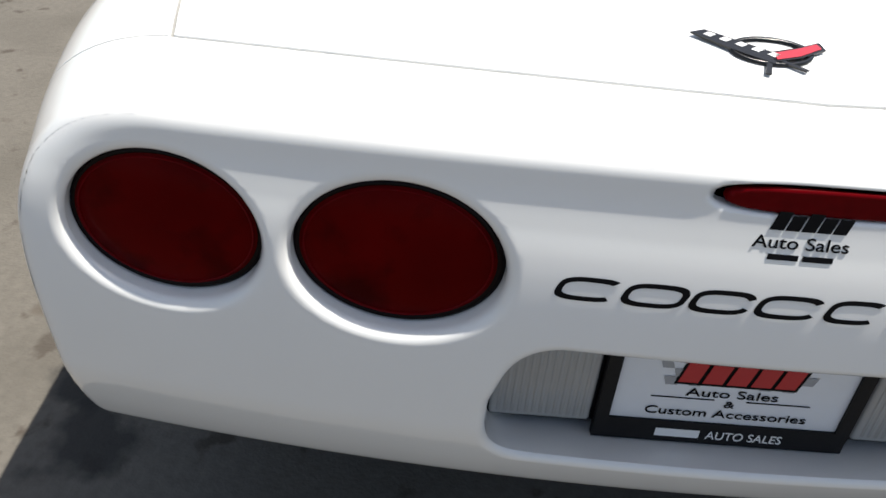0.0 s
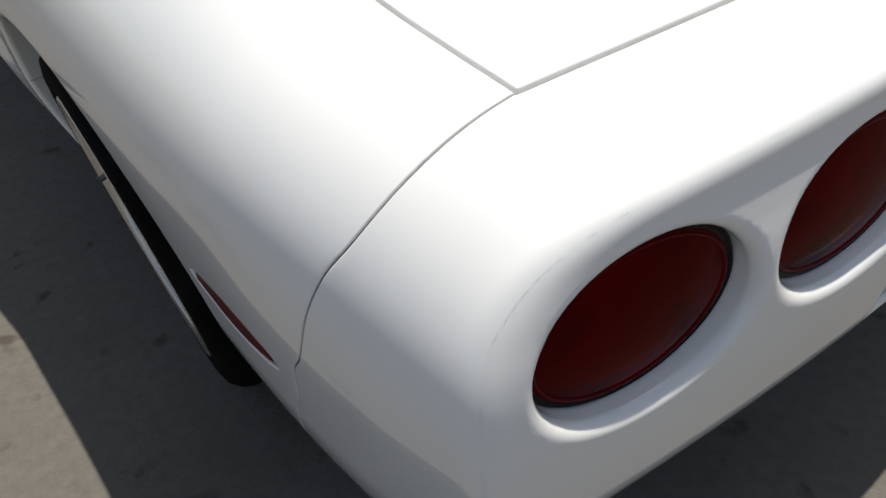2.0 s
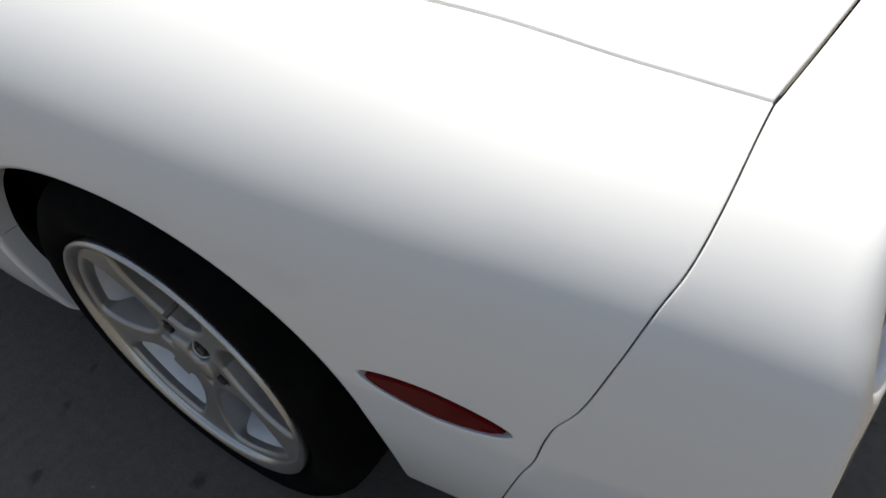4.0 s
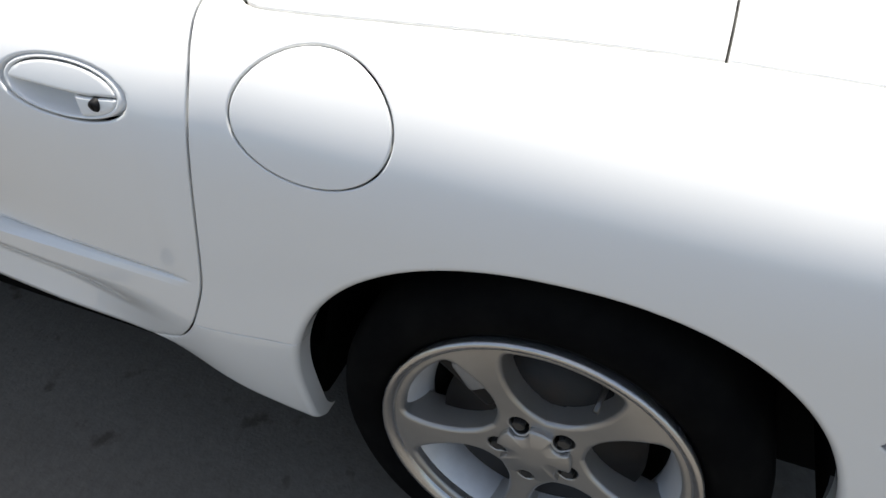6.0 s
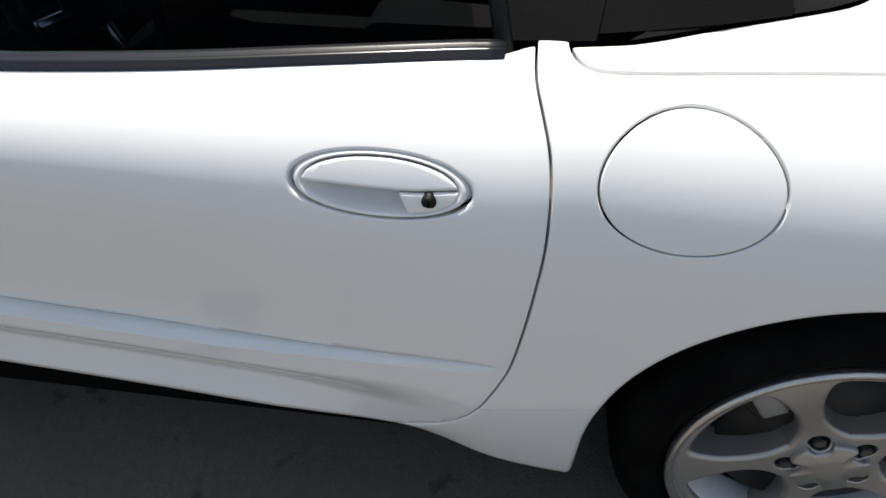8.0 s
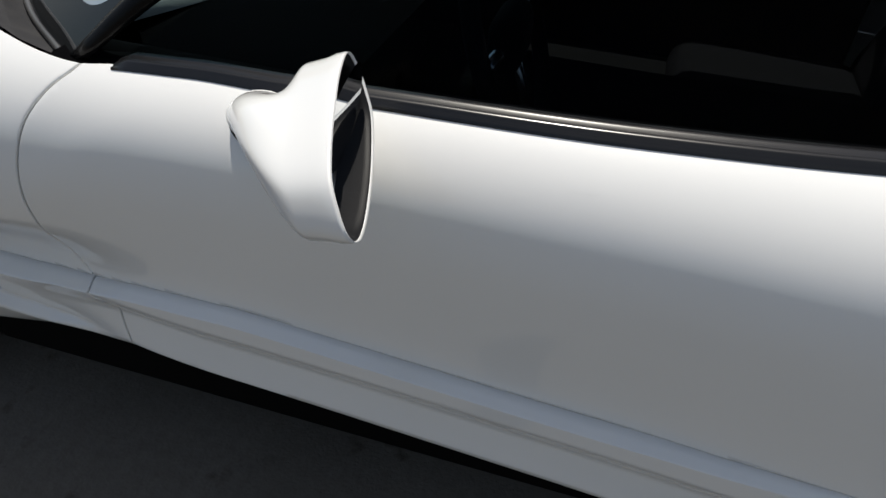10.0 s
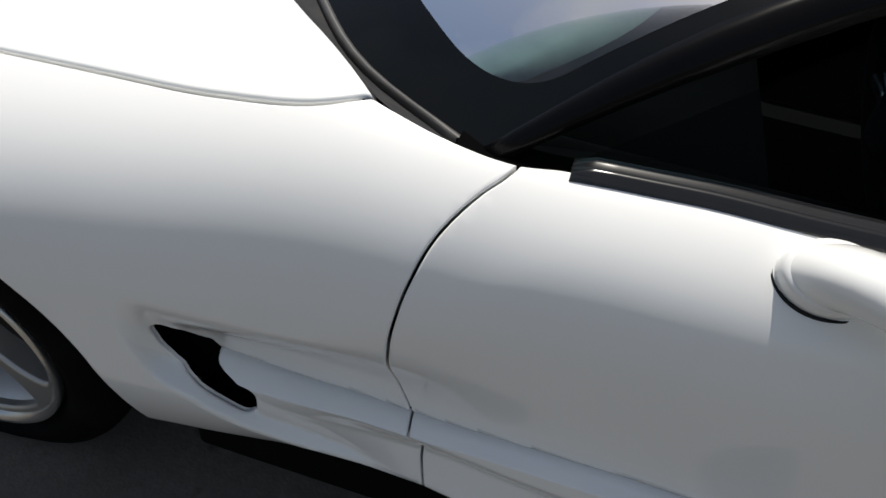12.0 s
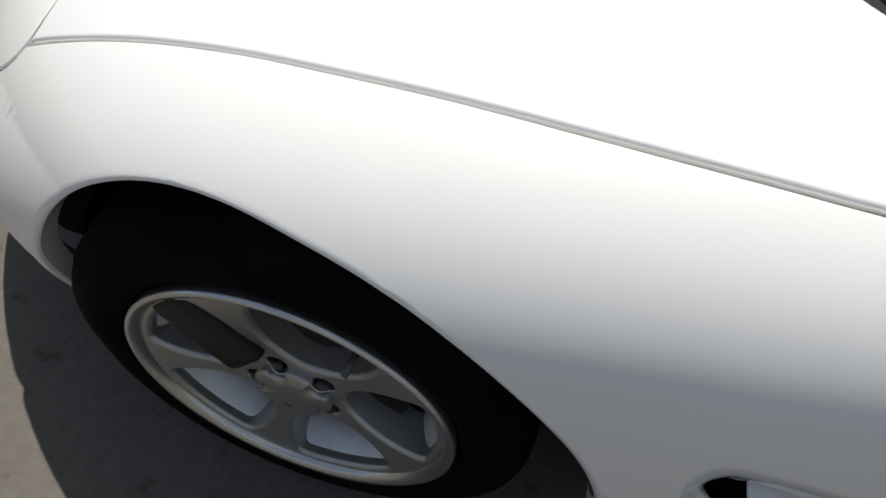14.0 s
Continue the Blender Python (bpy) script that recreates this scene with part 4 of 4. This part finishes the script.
_hline = curve((1.52, .830), (1.545, .829), (1.604, .824), (1.74, .8265), (1.78, .8265))
for right in (False, True):
    s = 1 if right else -1
    bowl_rings = []
    t = np.linspace(0, 2 * np.pi, 56, endpoint=False)
    for k, d in ((1.06, .016), (1.015, .0145), (.985, .003), (.95, .0005), (.91, .001), (.885, .004), (.85, .014), (.75, .024), (.6, .030), (.35, .034), (.05, .035)):
        c, q = np.cos(t), np.sin(t)
        u, w = np.sign(c) * np.abs(c) ** (2 / 2.1), np.sign(q) * np.abs(q) ** (2 / 2.1)
        yy, zz = 1.6345 + .1035 * k * u + .08 * .0352 * k * w, .8265 + .0352 * k * w
        p = skin((yy, zz))
        p[:, 0] += d
        if right:
            p[:, 0] *= -1
        bowl_rings.append(p)
    hb = link("door_handle", loft("door_handle", bowl_rings), WHITE, car, "recessed white door handle bowl")
    small = oval(1.6345, .8265, .1035 * .90, .0352 * .87, shear=.08, power=2.1)
    flap = flank_patch("flap", [inside(small), lambda x, y, z: z - _hline(y)], 1.5, 1.8, right, r=.004, depth=.014)
    link("flap", flap, WHITE, hb, "white pull flap")
    lockp = flank_patch("lock_plate", [inside(small), lambda x, y, z: _hline(y) - z - .0012, lambda x, y, z: 1.606 - y + .5 * (z - .81)], 1.5, 1.8, right, r=.004, depth=.03)
    link("lock_plate", lockp, WHITE, hb)
    kp = skin((1.5755, .8135))[0]
    cyl = link("lock_cylinder", lathe("lock_cylinder", [(.0005, .0003), (.0005, .0062), (0, .0075), (-.0025, .0088), (-.012, .0088)], 28), PLASTIC, hb, "round metal key lock")
    cyl.matrix_basis = pose(s * (abs(kp[0]) + .0030), kp[1], kp[2], 0, -16 if right else 16, 180 if not right else 0)
    link("key_slot", soft_box("key_slot", (-.002, -.0014, -.0055), (.0008, .0014, .0055), .0004), UNDER, cyl)
    # weather strip along the belt
    ys = np.linspace(1.505, 2.735, 60)
    rings = []
    for y, bz in zip(ys, top_z(_belt(ys) + .004, ys)):
        bx = float(_belt(y))
        e = min(1, (2.735 - y) / .012 + .35)
        rings.append([(s * (bx + dx), y, bz + dz * e) for dx, dz in ((.010, -.010), (.0095, .0015), (.004, .002), (.003, .0065), (-.003, .0085), (-.006, .0075), (-.010, .0105), (-.020, .0105), (-.024, .007), (-.024, -.02))])
    link("belt_weatherstrip", loft("belt_weatherstrip", rings, caps=True), TRIM, car, "glossy black rubber window strip")
    # dark cap of the door under the window slot
    cap = []
    ys = np.linspace(1.46, 2.85, 30)
    for y, bz in zip(ys, top_z(_belt(ys) + .004, ys)):
        bx = float(_belt(y))
        cap.append([(s * (bx - dx), y, bz + dz) for dx, dz in ((.004, -.012), (.02, -.006), (.06, -.008), (.095, -.03), (.10, -.10))])
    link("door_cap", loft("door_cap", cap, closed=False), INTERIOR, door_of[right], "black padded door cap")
    # mirror: a pear-shaped housing that runs through a short neck into its foot on the door
    flip = np.array([s, 1, 1])
    base_c, out = np.array([.835, 2.500, .847]), np.array([.61, 0, .79])
    ctrl = np.array([(.856, 2.379, .969), (.844, 2.374, .950), (.855, 2.360, .927), (.873, 2.347, .909), (.923, 2.328, .890), (.975, 2.312, .880), (1.016, 2.302, .876), (1.038, 2.300, .881),
                     (1.045, 2.306, .895), (1.035, 2.318, .916), (1.019, 2.329, .931), (.986, 2.342, .945), (.941, 2.357, .958), (.898, 2.370, .967)])
    ctrl = ctrl + np.array([.004, .002, -.004])
    m = len(ctrl)
    outline = []
    for i in range(m):
        p0, p1, p2, p3 = ctrl[i - 1], ctrl[i], ctrl[(i + 1) % m], ctrl[(i + 2) % m]
        for k in (0, .25, .5, .75):
            outline.append(.5 * (2 * p1 + (p2 - p0) * k + (2 * p0 - 5 * p1 + 4 * p2 - p3) * k * k + (3 * p1 - p0 - 3 * p2 + p3) * k ** 3))
    outline = np.array(outline)
    mid = outline.mean(0)
    ahead, facing_back = np.array([-.10, .94, -.38]), np.array([-.03, -.99, -.05])
    ring = lambda k, d: mid + (outline - mid) * k + ahead * d
    along, across = np.array([.79, 0, -.61]), np.array([.61, 0, .79])
    c1, c2 = (outline - mid) @ along, (outline - mid) @ across
    turn = np.arctan2(c2 / .05, c1 / .09)
    stops = [mid + ahead * .050, mid + ahead * .080, base_c + out * .060 + np.array([.006, -.020, 0]), base_c + out * .012]
    shell = [ring(.985, .004), ring(1.0, -.001), ring(1.012, .004), ring(1.01, .014), ring(.985, .026)]
    for k in np.linspace(0, 1, 17):
        w = [(1 - k) ** 3, 3 * k * (1 - k) ** 2, 3 * k * k * (1 - k), k ** 3]
        q, phi = step(min(1, k / .72)), .5 * math.pi * step(k)
        e2 = math.cos(phi) * across + math.sin(phi) * np.array([0, 1, 0])
        u = (.97 * c1 * (1 - q) + .030 * np.cos(turn) * q)[:, None]
        v = (.97 * c2 * (1 - q) + .043 * np.sin(turn) * q)[:, None]
        lag = (outline - mid) @ np.array([0, 1, 0]) * (1 - q)
        shell.append(sum(a * b for a, b in zip(w, stops)) + u * along + v * e2 + lag[:, None] * np.array([0, 1, 0]))
    mirror = link("side_mirror", loft("side_mirror", [r * flip for r in shell]), WHITE, car, "white pear-shaped door mirror")
    foot_ring = lambda lift, g: (base_c + out * lift + np.cos(turn)[:, None] * (.034 + g) * along + np.sin(turn)[:, None] * (.046 + g) * np.array([0, 1, 0])) * flip
    link("mirror_foot", loft("mirror_foot", [foot_ring(-.014, 0), foot_ring(.014, -.001), foot_ring(.020, -.0025), foot_ring(.021, -.008)]), WHITE, mirror, "white mirror foot")
    link("mirror_gasket", loft("mirror_gasket", [foot_ring(lift, g) for lift, g in ((-.014, .003), (.0012, .0026), (.0018, .001), (-.002, -.002))]), BLACK_RUBBER, mirror, "black rubber gasket under the foot")
    flat_pane = ring(.87, .026)
    flat_pane = flat_pane - ahead * (((flat_pane - flat_pane.mean(0)) @ facing_back) / (ahead @ facing_back))[:, None]
    link("mirror_bezel", loft("mirror_bezel", [ring(k, d) * flip for k, d in ((.99, .002), (.945, .003), (.90, .010), (.86, .040))]), PLASTIC, mirror, "black inner bezel")
    link("mirror_pane", raw_mesh("mirror_pane", flat_pane * flip, [tuple(range(len(outline)))]), MIRROR, mirror, "silvered mirror pane")

# ---- the scoop's inside ----
for s in (-1, 1):
    dark_box("scoop_duct", (min(s * .74, s * .83), 2.98, .41), (max(s * .74, s * .83), 3.20, .62), UNDER, .01)

# ---- windscreen ----
def screen(u, v):
    """u from -1 to 1 across, v from 0 at the cowl to 1 at the header."""
    x0, x1 = .768 * u, .640 * u
    y0, z0 = 3.315 - .845 * x0 ** 2, .893 - .04 * u ** 2
    y1, z1 = 2.46 - .34 * x1 ** 2, 1.175 - .03 * u ** 2
    bow = .035 * np.sin(np.pi * v)
    return np.stack([x0 + (x1 - x0) * v, y0 + (y1 - y0) * v + bow * .5, z0 + (z1 - z0) * v + bow], -1)


def glass_foot(u):
    """How far down the pane reaches, in v."""
    return -.022 - .036 * np.exp(-((np.abs(u) - .84) / .14) ** 2)


def screen_sheet(name, keep, lift):
    u, v = np.meshgrid(np.linspace(-1, 1, 121), np.linspace(-.07, 1, 66), indexing="ij")
    tri = grid_triangles(np.stack([u, v, np.zeros_like(u)], -1))
    tri = clip(tri + np.array([4.0, 0, 0]), lambda x, y, z: np.minimum(keep(x - 4.0, y), y - glass_foot(x - 4.0))) - np.array([4.0, 0, 0])
    v2, faces = weld(tri)
    p = screen(v2[:, 0], v2[:, 1])
    p[:, 2] += lift
    return raw_mesh(name, p, faces)


def clear_area(u, v):
    return -smax(np.abs(u) - .972, np.maximum(.06 + .11 * (1 - u * u) - v, v - .935), .11)


windscreen = link("windscreen", screen_sheet("windscreen", lambda u, v: clear_area(u, v) + .004, 0), GLASS, car, "tinted curved windscreen")
link("windscreen_band", screen_sheet("windscreen_band", lambda u, v: -clear_area(u, v), .0015), FRIT, windscreen, "black printed glass border")
for s in (-1, 1):
    pil = []
    for v in np.linspace(-.03, 1.02, 14):
        p = screen(np.array(s * 1.0), np.array(v))
        k = .40 + .40 * min(1.0, max(0.0, v) * 2.5)
        pil.append([tuple(p + k * np.array(q)) for q in ((-.004 * s, .004, .003), (.004 * s, .006, .005), (.016 * s, -.002, .001), (.027 * s, -.018, -.010), (.025 * s, -.034, -.024), (.0, -.034, -.024), (-.02 * s, -.01, -.014))])
    link("windscreen_pillar", loft("windscreen_pillar", pil, caps=True), PILLAR, car, "black windscreen pillar")
head = []
for u in np.linspace(-1.03, 1.03, 22):
    p = screen(np.array(u), np.array(1.0))
    head.append([tuple(p + np.array(q)) for q in ((0, .012, .004), (0, .0, .016), (0, -.03, .014), (0, -.04, -.01), (0, -.01, -.02), (0, .012, -.008))])
link("windscreen_header", loft("windscreen_header", head, caps=True), BLACK_RUBBER, car)
# cowl strip between hood and glass
rings = []
us = np.linspace(-.985, .985, 60)
foot = screen(us, glass_foot(us) + .004)
for p, hz in zip(foot, top_z(np.minimum(np.abs(foot[:, 0]), .75), _cowl(np.abs(foot[:, 0])) + .004)):
    hx = p[0]
    hy = float(_cowl(abs(hx)))
    a, b = np.array([hx, hy - .003, hz - .006]), np.array([p[0], p[1] + .006, p[2] - .004])
    rings.append([tuple(a + np.array((0, 0, -.02))), tuple(a), tuple(a * .7 + b * .3 + np.array((0, 0, -.006))), tuple(a * .35 + b * .65 + np.array((0, 0, -.004))), tuple(b + np.array((0, .006, .001))), tuple(b), tuple(b + np.array((0, -.004, -.004)))])
# pale label bar under the foot of the glass
bar = [screen(np.array(u), np.array(v)) + np.array([0, 0, .004]) for u, v in ((-.632, .030), (-.642, .044), (-.726, .026), (-.716, .010))]
link("glass_label", raw_mesh("glass_label", np.array(bar + [p - np.array([0, 0, .003]) for p in bar]), [(0, 1, 2, 3), (4, 5, 1, 0), (5, 6, 2, 1), (6, 7, 3, 2), (7, 4, 0, 3)]), PLATE, windscreen, "small pale label bar")
moulding = [[tuple(q + np.array(o)) for o in ((0, -.006, .002), (0, -.003, .006), (0, .004, .0075), (0, .009, .004), (0, .008, -.006))] for q in screen(us, glass_foot(us) + .004)]
link("windscreen_moulding", loft("windscreen_moulding", moulding, closed=False), SEAL_STRIP, windscreen, "grey glossy moulding along the foot of the glass")
link("cowl_strip", loft("cowl_strip", rings, closed=False), COWL, car, "weathered grey plastic cowl strip")

# ---- soft top ----
arcs = []
n = 41
for k, (yc, w, zr, foot) in enumerate(((2.44, .585, 1.195, 0), (2.1, .595, 1.22, 0), (1.75, .60, 1.215, 0), (1.60, .605, 1.20, 0))):
    ring = []
    for u in np.linspace(-1, 1, n):
        ring.append((w * u * (1.0), yc - (.16 if k == 0 else .06) * u * u, zr - .075 * abs(u) ** 3.2))
    arcs.append(ring)
arcs.append([(.625 * u, 1.40 - .02 * u * u, 1.16 - .11 * abs(u) ** 3) for u in np.linspace(-1, 1, n)])
arcs.append([(.665 * u, 1.17 + .10 * u ** 4, 1.05 - .08 * abs(u) ** 3) for u in np.linspace(-1, 1, n)])
us = np.linspace(-1, 1, n)
fy = np.maximum(.86, _roof_foot(.742 * np.abs(us)) - .01)
arcs.append([(.742 * u, y + .012, z + .004) for u, y, z in zip(us, fy, top_z(.742 * us, fy))])
soft = link("soft_top", loft("soft_top", arcs, closed=False), FABRIC, car, "raised black canvas roof")
for s in (-1, 1):
    # quarter of the roof behind the side window, and the seal along the window's edge
    q = []
    for v in np.linspace(0, 1, 10):
        top = Vector((s * (.606 + .02 * v), 1.54 - .16 * v, 1.11 - .06 * v))
        foot = Vector((s * (.757 - .012 * v), 1.50 - .10 * v, .944))
        q.append([tuple(top.lerp(foot, k) + Vector((s * .008 * math.sin(math.pi * k), 0, 0))) for k in np.linspace(0, 1, 9)])
    link("roof_quarter", loft("roof_quarter", q, closed=False), FABRIC, soft)
    link("roof_foot_cloth", loft("roof_foot_cloth", [[(s * (x + i), y, z) for x, y, z, i in ((.66, 1.16, .955, 0), (.70, 1.25, .955, 0), (.725, 1.34, .952, 0), (.745, 1.44, .948, 0))],
                                                     [(s * x, y, z) for x, y, z in ((.63, 1.16, 1.0), (.64, 1.26, 1.03), (.635, 1.36, 1.06), (.63, 1.46, 1.08))]], closed=False), FABRIC, soft)
    link("window_seal", tube("window_seal", [(s * .765, 1.505, .925), (s * .715, 1.525, 1.0), (s * .66, 1.55, 1.07), (s * .61, 1.58, 1.12)], .012, 10), BLACK_RUBBER, soft)
    link("roof_rail_seal", tube("roof_rail_seal", [(s * .61, 1.58, 1.12), (s * .602, 1.75, 1.135), (s * .597, 2.0, 1.14), (s * .595, 2.30, 1.135)], .014, 10), BLACK_RUBBER, soft)

# ---- side windows, raised ----
for s in (-1, 1):
    ys = np.linspace(1.535, 2.745, 25)
    foot = np.stack([_belt(ys) - .014, ys, top_z(_belt(ys) + .004, ys) - .004], -1)
    head_line = np.stack([np.linspace(.612, .640, 25), np.linspace(1.60, 2.36, 25), 1.128 + .02 * np.sin(np.pi * np.linspace(0, 1, 25))], -1)
    pane = [[tuple((f + (h - f) * k + np.array([.016 * math.sin(math.pi * k), 0, 0])) * np.array([s, 1, 1])) for f, h in zip(foot, head_line)] for k in np.linspace(0, 1, 9)]
    window = link("side_window", loft("side_window", pane, closed=False), SIDE_GLASS, car, "dark tinted raised side window")
    window.visible_shadow = False

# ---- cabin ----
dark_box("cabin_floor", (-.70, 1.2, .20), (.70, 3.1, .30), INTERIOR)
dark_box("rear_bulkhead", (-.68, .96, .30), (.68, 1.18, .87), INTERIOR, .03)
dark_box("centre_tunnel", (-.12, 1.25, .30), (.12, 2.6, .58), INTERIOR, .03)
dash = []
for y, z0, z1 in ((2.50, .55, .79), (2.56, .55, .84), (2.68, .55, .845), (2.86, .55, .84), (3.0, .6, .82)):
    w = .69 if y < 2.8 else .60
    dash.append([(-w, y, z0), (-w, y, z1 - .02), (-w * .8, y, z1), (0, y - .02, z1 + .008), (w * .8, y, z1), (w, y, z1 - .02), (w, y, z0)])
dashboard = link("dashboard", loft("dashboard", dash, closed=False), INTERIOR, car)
# Pale only over the sunlit stretch of the dash; the shaded rest stays near-black.
pad = []
for k, dz in ((0, -.02), (.03, -.006), (.1, 0), (.5, .002), (1, 0)):
    row = []
    for u in np.linspace(-.90, .90, 31):
        ahead_edge = screen(np.array(u), np.array(.05)) - np.array([0, .02, .016])
        behind = np.array([ahead_edge[0] * .95, 2.63 + .29 * abs(u) ** 2, .872 - .025 * abs(u) ** 3])
        row.append(tuple(behind + (ahead_edge - behind) * k + np.array([0, 0, dz])))
    pad.append(row)
link("dash_pad", loft("dash_pad", pad, closed=False), DASH, dashboard, "grey dashboard top pad, patchy with painted sunlight")
t = np.linspace(0, 2 * np.pi, 40)
wheel_path = [Vector((-.36, 2.30, .80)) + Vector((.185 * math.cos(u), .185 * math.sin(u) * math.sin(radians(22)), .185 * math.sin(u) * math.cos(radians(22)))) for u in t]
steer = link("steering_wheel", tube("steering_wheel", wheel_path, .016, 10, False), SEAT, car, "black leather steering wheel")
link("steering_hub", soft_box("steering_hub", (-.43, 2.27, .75), (-.29, 2.33, .85), .03, 3), SEAT, steer)
for dx, dz in ((-.16, .01), (.16, .01), (0, -.16)):
    link("steering_spoke", tube("steering_spoke", [(-.36, 2.30, .79), (-.36 + dx, 2.30 + dz * .37, .80 + dz)], .012, 8), CHROME, steer)
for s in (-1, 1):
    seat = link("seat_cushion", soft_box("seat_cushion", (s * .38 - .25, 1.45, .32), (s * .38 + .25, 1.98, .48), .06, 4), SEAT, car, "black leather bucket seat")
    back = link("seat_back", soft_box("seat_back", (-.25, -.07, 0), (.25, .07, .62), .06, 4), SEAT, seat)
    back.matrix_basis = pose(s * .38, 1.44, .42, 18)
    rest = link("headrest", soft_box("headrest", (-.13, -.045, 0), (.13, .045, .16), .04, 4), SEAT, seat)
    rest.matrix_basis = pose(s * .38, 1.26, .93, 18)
link("rear_view_mirror", soft_box("rear_view_mirror", (-.12, 2.22, 1.07), (.12, 2.25, 1.13), .012, 3), PLASTIC, car)
